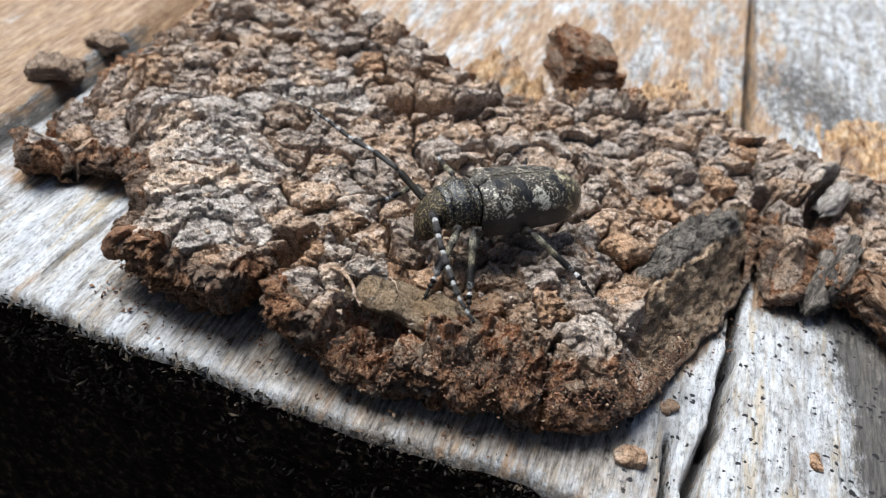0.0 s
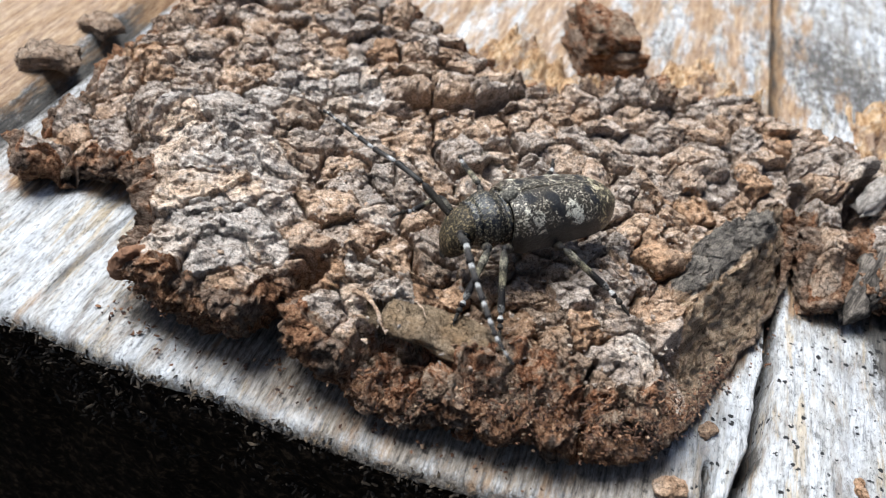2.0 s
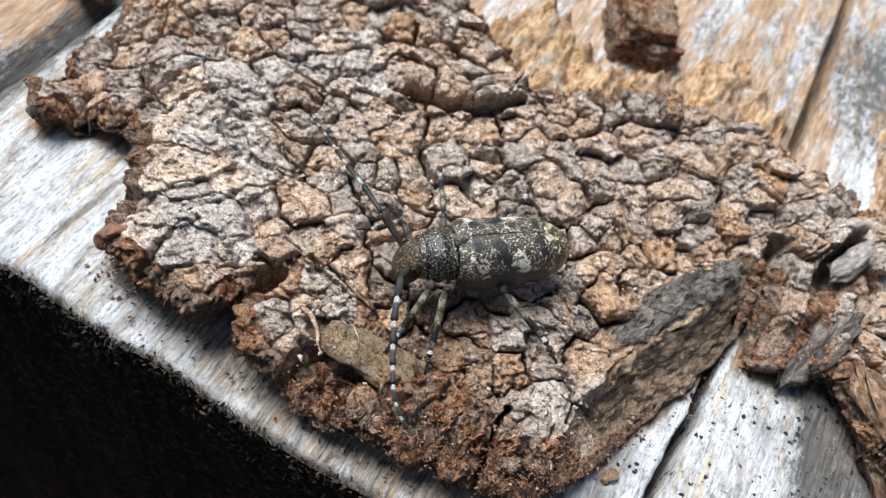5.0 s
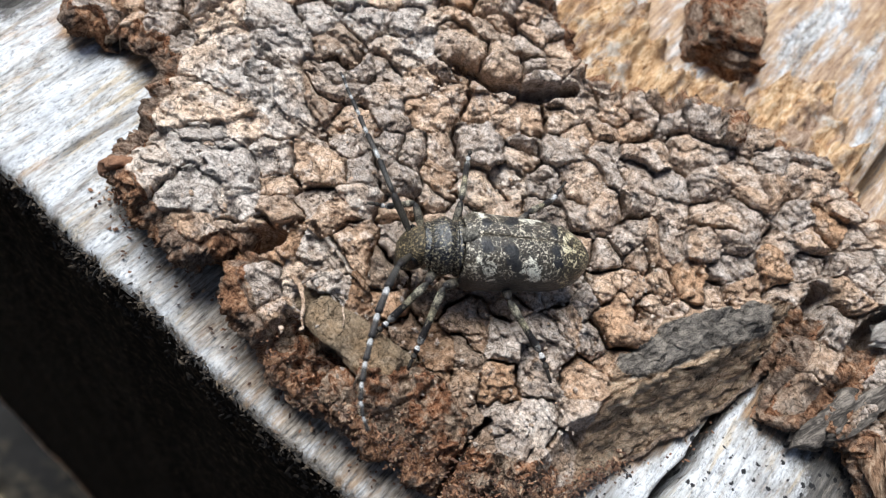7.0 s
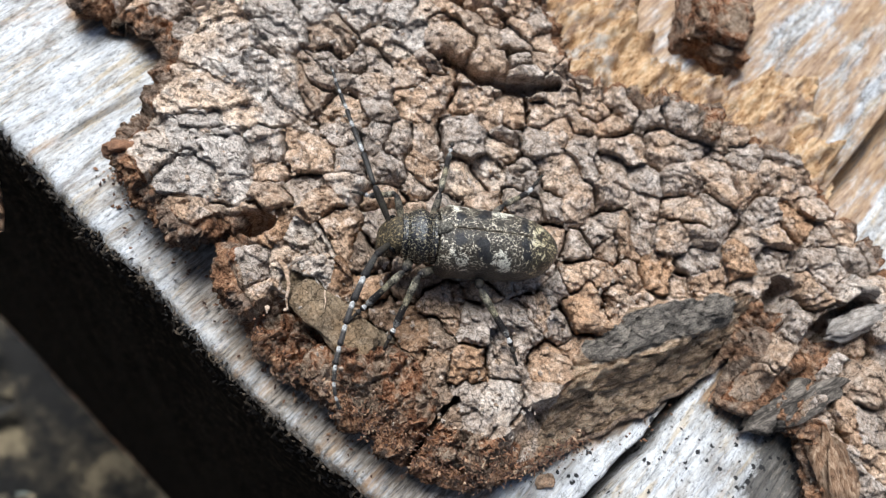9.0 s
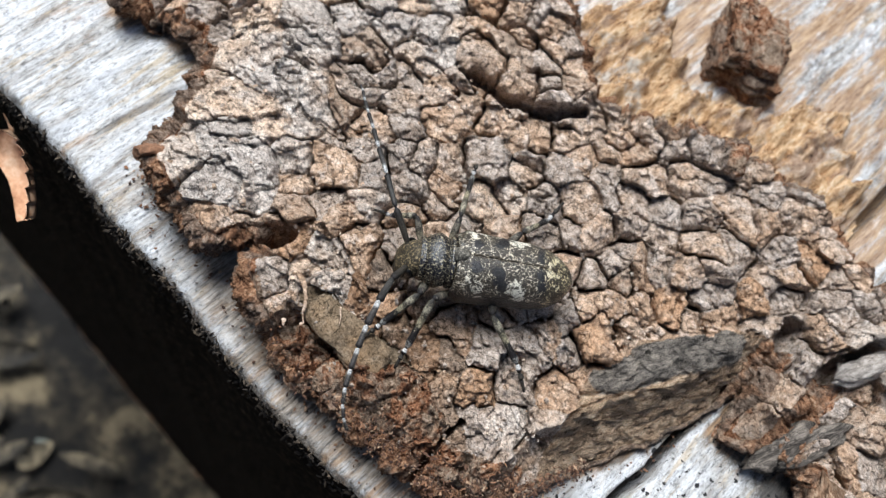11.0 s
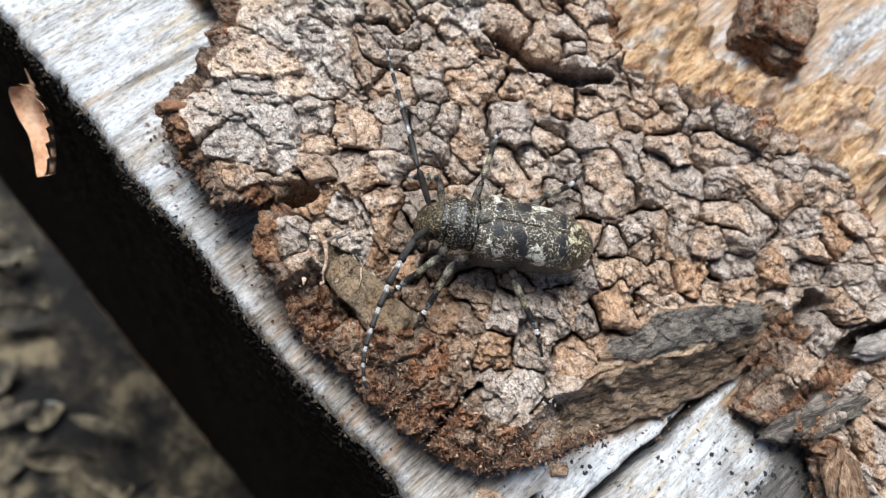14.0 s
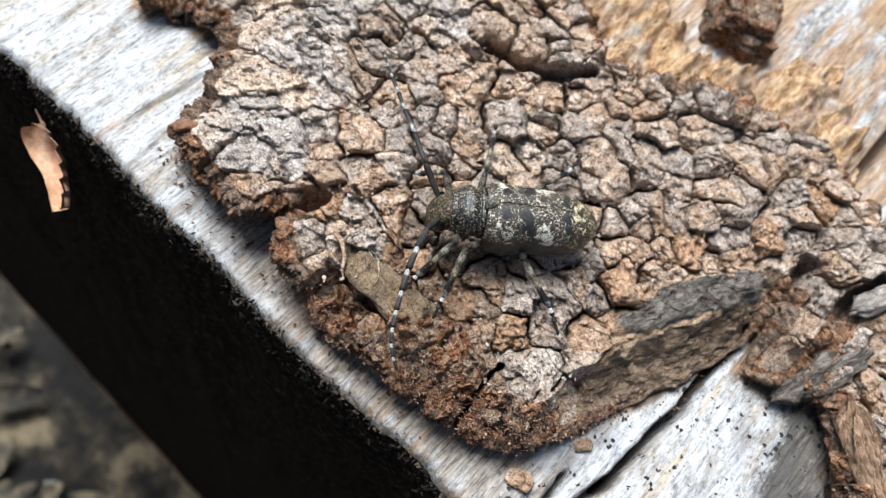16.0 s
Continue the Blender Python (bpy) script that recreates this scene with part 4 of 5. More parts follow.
def lump(name, mat, size, seed, rough=0.3, block=4.0, label="", category="", parent=None, m=None):
    """A chunk of bark or wood: a ragged block."""
    b = bmesh.new()
    bmesh.ops.create_cube(b, size=2.0)
    bmesh.ops.subdivide_edges(b, edges=b.edges, cuts=19, use_grid_fill=True)
    v = np.array([q.co[:] for q in b.verts])
    f = [tuple(q.index for q in g.verts) for g in b.faces]
    b.free()
    r = (np.abs(v) ** block).sum(1) ** (1.0 / block)
    v = v / r[:, None] * np.array(size) / 2
    s = max(size)
    for q in range(3):
        v[:, q] += rough * s * 0.3 * fbm(v + 40 * q, s * 0.35, 4, seed + q)
    layer = v[:, 2] / (s * 0.13) + 1.5 * fbm(v, s * 0.4, 3, seed + 7)
    v[:, :2] *= (1 + 0.16 * rough * (layer - np.floor(layer) - 0.5))[:, None]
    ob = part(name, mesh_from(name, v, f, mat), parent, label, m)
    if category:
        tagged(ob, category=category)
    return ob


def strand(name, points, thick, mat, parent, label, seed):
    """A thin fibre or rootlet through the points (mm)."""
    P = np.array(points, float)
    u = np.linspace(0, len(P) - 1, len(P) * 7)
    line = np.stack([np.interp(u, np.arange(len(P)), P[:, q]) for q in range(3)], 1)
    line += 0.12 * np.stack([fbm(line + 5 * q, 0.9, 3, seed + q) for q in range(3)], 1)
    ang = np.linspace(0, 2 * np.pi, 8, endpoint=False)
    way = np.gradient(line, axis=0)
    way /= np.linalg.norm(way, axis=1)[:, None]
    side = np.cross(way, (0, 0, 1.0))
    side /= np.linalg.norm(side, axis=1)[:, None] + 1e-9
    up = np.cross(side, way)
    r = thick * (1 - 0.75 * np.linspace(0, 1, len(line)) ** 2) * (1 + 0.5 * fbm(line, 0.5, 2, seed + 4))
    v = line[:, None] + r[:, None, None] * (np.cos(ang)[None, :, None] * side[:, None] + 0.7 * np.sin(ang)[None, :, None] * up[:, None])
    n = len(line)
    f = grid_faces(n, 8, True).tolist() + [tuple(range(7, -1, -1)), tuple(range((n - 1) * 8, n * 8))]
    return part(name, mesh_from(name, v.reshape(-1, 3), f, mat), parent, label)


def splinter(name, a, b, width, thick, mat, parent, label, seed):
    """A ragged fibrous strip of bark from a to b (mm), grooved along its length, with broken ends."""
    a, b = Vector(a), Vector(b)
    way = b - a
    nu, nv = 46, 22
    u, t = np.meshgrid(np.linspace(0, 1, nu), np.linspace(0, 2 * np.pi, nv, endpoint=False), indexing="ij")
    fade = np.clip(np.minimum(u, 1 - u) * 7, 0.02, 1) ** 0.5
    cs, sn = np.cos(t), np.sin(t)
    box = (np.abs(cs) ** 3.5 + np.abs(sn) ** 3.5) ** (-1 / 3.5)
    ragged = fbm(xyz(0 * u, 2.5 * cs, 2.5 * sn), 1.3, 3, seed).reshape(u.shape)
    x = u * way.length + 1.6 * ragged * np.abs(2 * u - 1) ** 3
    groove = fbm(xyz(x * 0.12, width * cs, width * sn), 0.55, 3, seed + 1).reshape(u.shape)
    bend = 0.8 * fbm(xyz(x, 0), 5.0, 2, seed + 2).reshape(u.shape)
    r = box * fade * (1 + 0.6 * groove + 0.7 * fbm(xyz(x, width * cs, width * sn), (2.4, 1.2, 1.2), 4, seed + 3).reshape(u.shape))
    v = xyz(x, width / 2 * r * cs + bend, thick / 2 * r * sn + bend)
    f = grid_faces(nu, nv, True)[:, ::-1].tolist() + [tuple(range(nv)), tuple(range(nu * nv - 1, nu * nv - nv - 1, -1))]
    m = Matrix.Translation(a * MM) @ way.to_track_quat("X", "Z").to_matrix().to_4x4()
    return part(name, mesh_from(name, v, f, mat), parent, label, m)


def front_clods(plate):
    """Rough rusty clods along the broken front of the bark."""
    rng = random.Random(41)
    spots = [(p, way) for p, way in along_outline(rng, 12, 16, 400)]
    placed = []
    for p, way in spots:
        z = rng.uniform(0.9, 4.4)
        size = rng.uniform(1.3, 2.7)
        q = p - way * (0.9 + 0.30 * z - rng.uniform(0, 0.5))
        if q[0] > 16.5 or any((q[0] - a) ** 2 + (q[1] - b) ** 2 + (z - c) ** 2 < (0.42 * (size + d)) ** 2 for a, b, c, d in placed) or abs(q[0] - 9.6) < 0.9:
            continue
        placed.append((q[0], q[1], z, size))
        if len(placed) > 60:
            break
    for k, (x, y, z, size) in enumerate(placed):
        m = pose(x * MM, y * MM, z * MM, rng.uniform(-30, 30), rng.uniform(-30, 30), rng.uniform(0, 360))
        lump("bark_clod", M_UNDER, (size, size * rng.uniform(0.7, 1.0), size * rng.uniform(0.55, 0.9)), 1000 + 9 * k, 1.0, 2.4, "", "", plate, m)


plate = build_bark()
front_clods(plate)
lump("bark_ledge", M_MOSS, (7.0, 3.2, 1.3), 841, 0.42, 5.0, "smooth olive-brown bark ledge over a dark hollow", "", plate, pose(-1.5 * MM, -12.35 * MM, 6.0 * MM, 10, 2, 6))
for k, (x, y, z, size) in enumerate(((-5.8, -15.2, 2.0, 2.6), (-4.0, -16.4, 1.6, 2.4), (-2.2, -16.7, 1.5, 2.0), (-7.4, -14.8, 4.2, 2.2))):
    lump("bark_clod", M_UNDER, (size, size * 0.8, size * 0.8), 850 + 9 * k, 1.0, 2.4, "", "", plate, pose(x * MM, y * MM, z * MM, 20 * k, 15, 70 * k))
for k, (p0, p1, w, h, mat, label) in enumerate((
        ((28.6, 7.4, 1.8), (30.8, 13.4, 4.0), 1.9, 1.8, M_CHAR, "charcoal-grey strip of bark"),
        ((30.4, 9.0, 2.4), (32.4, 15.0, 4.8), 1.7, 2.2, M_CHAR, "charcoal-grey strip of bark"),
        ((28.8, 17.8, 5.3), (31.2, 22.6, 6.0), 2.0, 1.7, M_ASH, "pale grey strip of bark"),
        ((33.2, 10.2, 4.6), (40.8, 4.2, 3.4), 2.2, 2.2, M_STRIP, "rusty fibrous strip of bark"),
        ((33.6, 9.4, 2.6), (39.2, 4.2, 1.5), 1.9, 2.2, M_CHAR, "charcoal-grey strip of bark"),
        ((34.6, 9.4, 5.4), (43.6, 2.6, 4.2), 2.0, 1.9, M_STRIP, "rusty fibrous strip of bark"),
        ((37.0, 6.0, 1.5), (44.6, 0.0, 1.2), 2.0, 2.2, M_STRIP, "rusty fibrous strip of bark"),
        ((38.6, 4.6, 3.6), (47.0, -1.4, 2.8), 2.4, 2.0, M_CHAR, "charcoal-grey strip of bark"),
        ((41.3, 2.8, 1.2), (49.2, -2.8, 1.2), 2.0, 2.0, M_STRIP, "rusty fibrous strip of bark"))):
    splinter("bark_strip", p0, p1, w, h, mat, plate, label, 900 + 11 * k)
bark_flank(plate)
strand("rootlet", [(-7.8, -12.2, 7.0), (-6.8, -12.4, 7.1), (-5.8, -13.0, 7.0), (-5.1, -13.9, 6.8), (-4.4, -14.4, 6.3)], 0.2, M_BARK, plate, "pale ragged root fibre", 801)
strand("rootlet", [(-6.8, -12.4, 7.0), (-6.7, -11.3, 7.1), (-6.4, -10.0, 7.0)], 0.15, M_BARK, plate, "pale ragged root fibre", 811)
strand("fibre", [(-3.4, -11.5, 7.2), (-2.8, -12.1, 7.5), (-2.3, -12.7, 7.3)], 0.06, M_PALE, plate, "thin pale fibre", 821)
lump("bark_tip", M_CRUMB, (2.6, 1.2, 3.4), 831, 0.5, parent=plate, label="dark reddish curled bark tip", m=pose(-24.3 * MM, -13.9 * MM, 4.2 * MM, 15, 20, 60))
wood_surface()
cut_end()
torn_layer("torn_wood", TORN, 2.7, "torn orange inner bark", 301)
torn_layer("torn_wood", ((32.0, 29.0), (31.0, 45.0), (37.0, 50.0), (50.0, 47.0), (52.0, 28.0)), 2.0, "torn tan inner bark", 331)
bark_fibre(plate)

# loose bits on the log
remnant = tagged(lump("bark_remnant", M_FLANK, (7.6, 8.4, 3.6), 401, 0.6, 10.0, parent=log, m=pose(2.0 * MM, 40.6 * MM, 1.3 * MM, 3, 3, 22)), "dark brown layered chunk of bark")
lump("bark_layer", M_UNDER, (6.4, 7.4, 2.8), 407, 0.65, 9.0, label="dark brown upper layer of bark", parent=remnant, m=pose(-0.4 * MM, 0.3 * MM, 2.5 * MM, -4, 3, 9))
for piece in (remnant, bpy.data.objects["bark_layer"]):
    add_value(piece.data, "slab", np.zeros(len(piece.data.vertices)))
    add_value(piece.data, "fibre", np.zeros(len(piece.data.vertices)))
tagged(lump("wood_chip", M_RUST, (2.3, 1.6, 1.1), 411, 0.5, m=pose(16.9 * MM, -14.4 * MM, 0.55 * MM, 0, 0, 20)), "small rusty bark crumb lying on white wood", "chip", "loose bark crumbs")
tagged(lump("wood_chip", M_RUST, (1.5, 1.1, 0.7), 415, 0.5, m=pose(19.0 * MM, -8.2 * MM, 0.35 * MM, 0, 0, 50)), "small rusty bark crumb lying on white wood", "chip", "loose bark crumbs")
tagged(lump("wood_chip", M_RUST, (0.8, 1.6, 0.5), 419, 0.5, m=pose(30.2 * MM, -8.7 * MM, 0.3 * MM, 0, 0, 12)), "small rusty bark crumb lying on white wood", "chip", "loose bark crumbs")

for spot, size, turn in (((-48.2, 9.6), (5.4, 3.8, 1.9), 20), ((-47.6, 17.4), (4.2, 3.0, 1.3), -15)):
    tagged(lump("bark_flake", M_BROWN_SHADE, size, 431 + turn, 0.7, 6.0, m=pose(spot[0] * MM, spot[1] * MM, size[2] * 0.45 * MM, 0, 0, turn)), "olive-brown bark flake lying on tan wood", "bark", "loose bark flakes")

# ---------- below the log ----------
GROUND = -372.0


def ground():
    k = np.concatenate([-np.geomspace(4000, 420, 14), np.linspace(-400, 400, 90), np.geomspace(420, 4000, 14)])
    X, Y = np.meshgrid(k, k, indexing="ij")
    Z = GROUND + 14 * fbm(xyz(X, Y), 120.0, 4, 501).reshape(X.shape)
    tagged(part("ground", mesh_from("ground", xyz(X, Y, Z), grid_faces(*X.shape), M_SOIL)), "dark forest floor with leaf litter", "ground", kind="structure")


def leaf_mesh(name, length, width, curl, seed, mat, teeth=0):
    """A dry, curled leaf with thickness, along x."""
    nu, nv = 64, 13
    u, w = np.meshgrid(np.linspace(0, 1, nu), np.linspace(-1, 1, nv), indexing="ij")
    half = width / 2 * np.sin(np.pi * (0.03 + 0.94 * u ** 0.8)) ** (0.45 if teeth else 0.75) * (1 + (0.4 * (((u * teeth) % 1.0) - 0.5) * (w > 0) + 0.3 * np.sin(5.0 * u + 1.0)) * (teeth > 0))
    p = xyz(u * length, w * half, curl * (w ** 2) * width * 0.5 - 0.3 * curl * width * np.sin(np.pi * u))
    p[:, 2] += 0.08 * width * fbm(p, width * 0.5, 3, seed)
    under = p - np.array([0, 0, 0.012 * width + 0.06])
    f = grid_faces(nu, nv)
    rim = [(a, a + 1, a + 1 + nu * nv, a + nu * nv) for a in range(nv - 1)]
    side = [(i * nv, i * nv + nu * nv, (i + 1) * nv + nu * nv, (i + 1) * nv) for i in range(nu - 1)]
    other = [(i * nv + nv - 1, (i + 1) * nv + nv - 1, (i + 1) * nv + nv - 1 + nu * nv, i * nv + nv - 1 + nu * nv) for i in range(nu - 1)]
    return mesh_from(name, np.concatenate([p, under]), f.tolist() + (f[:, ::-1] + nu * nv).tolist() + rim + side + other, mat)


ground()
leaf = tagged(part("dry_leaf", leaf_mesh("dry_leaf", 8.6, 3.0, 1.15, 601, M_LEAF, 6), m=pose(-39.3 * MM, -20.2 * MM, -6.9 * MM, 40, 22, -24)), "curled pale orange dry leaf caught on the sawn end", "leaf")
strand("leaf_stalk", [(0.3, 0.0, -0.2), (-0.6, 0.1, 0.1), (-1.5, 0.4, 0.5)], 0.2, M_LEAF, leaf, "", 605)


def litter():
    rng = random.Random(23)
    kinds = [leaf_mesh("fallen_leaf", rng.uniform(16, 36), rng.uniform(6, 12), rng.uniform(-0.4, 0.5), 610 + k, M_LITTER) for k in range(5)]
    for k in range(290):
        x, y = rng.uniform(-330, 60), rng.uniform(-330, -30)
        m = pose(x * MM, y * MM, (GROUND + rng.uniform(6, 18)) * MM, rng.uniform(-40, 40), rng.uniform(-30, 30), rng.uniform(0, 360))
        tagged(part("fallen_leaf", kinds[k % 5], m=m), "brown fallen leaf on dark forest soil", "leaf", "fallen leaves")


litter()

# ---------- the beetle ----------
def elytra_material():
    """Black wing cases: a broken net of pale hairs, pale and black patches, shade painted on the flanks, a golden apex.
    """
    g = Graph("beetle_elytra", local=True, rough=0.32)
    g.out.inputs["Specular IOR Level"].default_value = 0.45
    fine = g.noise(0.16, 4.0, 0.75)
    mid = g.noise(0.7, 5.0, 0.75, bend=0.6)
    net = g.cells(0.28, "DISTANCE_TO_EDGE", at=g.wobble(0.3, 0.35))
    line = g.ramp(g.math("ADD", net, g.math("MULTIPLY", g.math("SUBTRACT", fine, 0.5), 1.3)), (0.0, 1.0), (0.09, 0.0))
    cover = g.ramp(mid, (0.45, 0.05), (0.55, 1.0))
    gold = g.math("ADD", g.attribute("gold"), g.math("MULTIPLY", g.math("SUBTRACT", mid, 0.5), 1.2))
    gold = g.ramp(gold, (0.2, 0.0), (0.7, 1.0))
    tint = g.mix(gold, (0.54, 0.48, 0.37), (0.52, 0.44, 0.26))
    base = g.ramp(fine, (0.4, (0.006, 0.006, 0.006)), (0.62, (0.045, 0.034, 0.021)))
    c = g.mix(g.math("MULTIPLY", line, cover), base, tint)
    pale = g.math("ADD", g.attribute("pale"), g.math("MULTIPLY", g.math("SUBTRACT", mid, 0.5), 2.6))
    pale = g.math("MULTIPLY", g.ramp(pale, (0.42, 0.0), (0.56, 1.0)), g.ramp(fine, (0.44, 0.05), (0.51, 0.95)))
    c = g.mix(pale, c, g.mix(gold, (0.76, 0.72, 0.60), (0.66, 0.58, 0.38)))
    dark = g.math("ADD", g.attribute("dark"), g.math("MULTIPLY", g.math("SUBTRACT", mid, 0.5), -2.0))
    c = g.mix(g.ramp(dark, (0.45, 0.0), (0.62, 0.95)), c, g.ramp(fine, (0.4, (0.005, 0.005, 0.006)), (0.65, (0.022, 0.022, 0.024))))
    return g.done(c, g.bump(fine, 0.05, g.bump(net, 0.06)))


def blobs(x, y, spots):
    """Soft round patches: (x, y, width), summed."""
    return sum(np.exp(-((x - a) ** 2 + (y - b) ** 2) / (w * w)) for a, b, w in spots)


def coat_material(name, low, mid, high, size, rough=0.55, gloss=0.22):
    g = Graph(name, local=True, rough=rough)
    g.out.inputs["Specular IOR Level"].default_value = gloss
    fine = g.noise(size, 5.0, 0.75)
    wide = g.noise(size * 5, 4.0, 0.6)
    c = g.ramp(fine, (0.40, low), (0.53, mid), (0.64, high))
    c = g.mix(1.0, c, g.ramp(wide, (0.35, 0.5), (0.65, 1.25)), "MULTIPLY")
    return g.done(c, g.bump(fine, 0.07))


def banded(name, stops, rough=0.55, mottle=0.16):
    g = Graph(name, local=True, rough=rough)
    g.out.inputs["Specular IOR Level"].default_value = 0.22
    t = g.math("ADD", g.generated_x(), g.math("MULTIPLY", g.math("SUBTRACT", g.noise(0.2, 4.0, 0.75), 0.5), mottle))
    fine = g.noise(0.13, 5.0, 0.75)
    c = g.mix(1.0, g.ramp(t, *stops), g.ramp(fine, (0.36, 0.35), (0.5, 1.0), (0.64, 1.6)), "MULTIPLY")
    return g.done(c, g.bump(fine, 0.04))


DARK, WHITE = (0.014, 0.012, 0.012), (0.38, 0.375, 0.365)
M_ELYTRA = elytra_material()
M_PRONOTUM = coat_material("beetle_pronotum", (0.006, 0.006, 0.007), (0.018, 0.017, 0.016), (0.42, 0.35, 0.22), 0.2, 0.27, 0.7)
M_HEAD = coat_material("beetle_head", (0.010, 0.009, 0.007), (0.06, 0.047, 0.028), (0.34, 0.26, 0.14), 0.2)
M_BELLY = coat_material("beetle_underside", (0.010, 0.009, 0.008), (0.035, 0.03, 0.025), (0.12, 0.11, 0.09), 0.3)
M_EYE = coat_material("beetle_eye", (0.006, 0.006, 0.006), (0.01, 0.01, 0.01), (0.018, 0.017, 0.016), 0.1, 0.15)
M_SHIELD = coat_material("beetle_scutellum", (0.03, 0.027, 0.022), (0.12, 0.11, 0.09), (0.33, 0.3, 0.24), 0.2)
M_ANT = banded("beetle_antenna_segment", ((0.0, WHITE), (0.24, WHITE), (0.36, (0.05, 0.045, 0.042)), (1.0, DARK)), mottle=0.12)
M_ANT_DARK = banded("beetle_antenna_base", ((0.0, DARK), (0.5, (0.04, 0.034, 0.026)), (1.0, DARK)))
M_ANT_LONG = banded("beetle_antenna_long_segment", ((0.0, DARK), (0.25, (0.05, 0.047, 0.043)), (0.7, (0.03, 0.028, 0.026)), (1.0, DARK)))
M_FEMUR = banded("beetle_femur", ((0.0, (0.02, 0.018, 0.014)), (0.35, (0.20, 0.175, 0.125)), (0.55, (0.016, 0.014, 0.012)), (0.7, (0.13, 0.115, 0.09)), (0.9, DARK), (1.0, DARK)), mottle=0.9)
M_TIBIA = banded("beetle_tibia", ((0.0, DARK), (0.1, (0.05, 0.045, 0.035)), (0.2, (0.30, 0.27, 0.2)), (0.32, DARK), (0.48, (0.28, 0.245, 0.16)), (0.58, DARK), (0.85, DARK), (0.95, (0.3, 0.29, 0.27)), (1.0, DARK)), mottle=0.5)
M_TARSUS = banded("beetle_tarsus", ((0.0, WHITE), (0.45, (0.5, 0.48, 0.46)), (0.6, DARK), (1.0, DARK)))
M_HAIR = coat_material("beetle_setae", (0.12, 0.1, 0.07), (0.3, 0.26, 0.19), (0.45, 0.4, 0.3), 0.5)

BEETLE = pose(0.15 * MM, -2.9 * MM, 6.65 * MM, 0, 0, 221.3)
beetle = tagged(new("beetle"), "mottled grey-brown longhorn beetle with banded antennae resting on bark", "beetle")
beetle.matrix_basis = BEETLE
SPOT = {beetle.name: BEETLE}


def limb(name, a, b, radii, mat, parent, label="", sides=12):
    """A tapered, rounded piece from a to b (world mm), built along its own x; radii: (fraction, radius)."""
    a, b = Vector(a), Vector(b)
    way = b - a
    m = Matrix.Translation(a * MM) @ way.to_track_quat("X", "Z").to_matrix().to_4x4()
    fr = np.linspace(0, 1, 15)
    rr = np.interp(fr, [r[0] for r in radii], [r[1] for r in radii])
    cap = np.minimum(1, np.sqrt(np.clip(np.minimum(fr, 1 - fr) * way.length / np.maximum(rr, 1e-4) * 2 + 0.15, 0, 1)))
    ang = np.linspace(0, 2 * np.pi, sides, endpoint=False)
    v = np.stack([np.broadcast_to((fr * way.length)[:, None], (15, sides)), (rr * cap)[:, None] * np.cos(ang), (rr * cap)[:, None] * np.sin(ang)], -1).reshape(-1, 3)
    v[:, 1:] *= (1 + 0.06 * fbm(v, 0.3, 2, 700))[:, None]
    f = grid_faces(15, sides, True)[:, ::-1].tolist() + [tuple(range(sides)), tuple(range(14 * sides + sides - 1, 14 * sides - 1, -1))]
    ob = part(name, mesh_from(name, v, f, mat), parent, label, SPOT[parent.name].inverted() @ m)
    SPOT[ob.name] = m
    return ob


def loft(name, rings, mat, parent, label="", n=40, power=2.3):
    """A closed body through rings (x, y, z, half width, height up, height down) in the beetle's own mm."""
    t = np.linspace(0, 2 * np.pi, n, endpoint=False)
    cs = np.sign(np.cos(t)) * np.abs(np.cos(t)) ** (2 / power)
    sn = np.sign(np.sin(t)) * np.abs(np.sin(t)) ** (2 / power)
    u = np.linspace(0, len(rings) - 1, (len(rings) - 1) * 5 + 1)
    R = np.array(rings, float)
    k = np.clip(u.astype(int), 0, len(rings) - 2)
    w = u - k
    P0, P1, P2, P3 = R[np.maximum(k - 1, 0)], R[k], R[k + 1], R[np.minimum(k + 2, len(R) - 1)]
    w = w[:, None]
    C = 0.5 * (2 * P1 + (P2 - P0) * w + (2 * P0 - 5 * P1 + 4 * P2 - P3) * w ** 2 + (3 * P1 - P0 - 3 * P2 + P3) * w ** 3)
    x = np.repeat(C[:, 0:1], n, 1)
    y = C[:, 1:2] + np.maximum(C[:, 3:4], 0.02) * cs
    z = C[:, 2:3] + np.where(sn > 0, np.maximum(C[:, 4:5], 0.02), np.maximum(C[:, 5:6], 0.02)) * sn
    v = np.stack([x, y, z], -1).reshape(-1, 3)
    v += 0.05 * np.stack([fbm(v + 9 * q, 0.7, 3, 710 + q) for q in range(3)], 1)
    m = len(C)
    f = grid_faces(m, n, True).tolist() + [tuple(range(n - 1, -1, -1)), tuple(range((m - 1) * n, m * n))]
    return part(name, mesh_from(name, v, f, mat), parent, label)


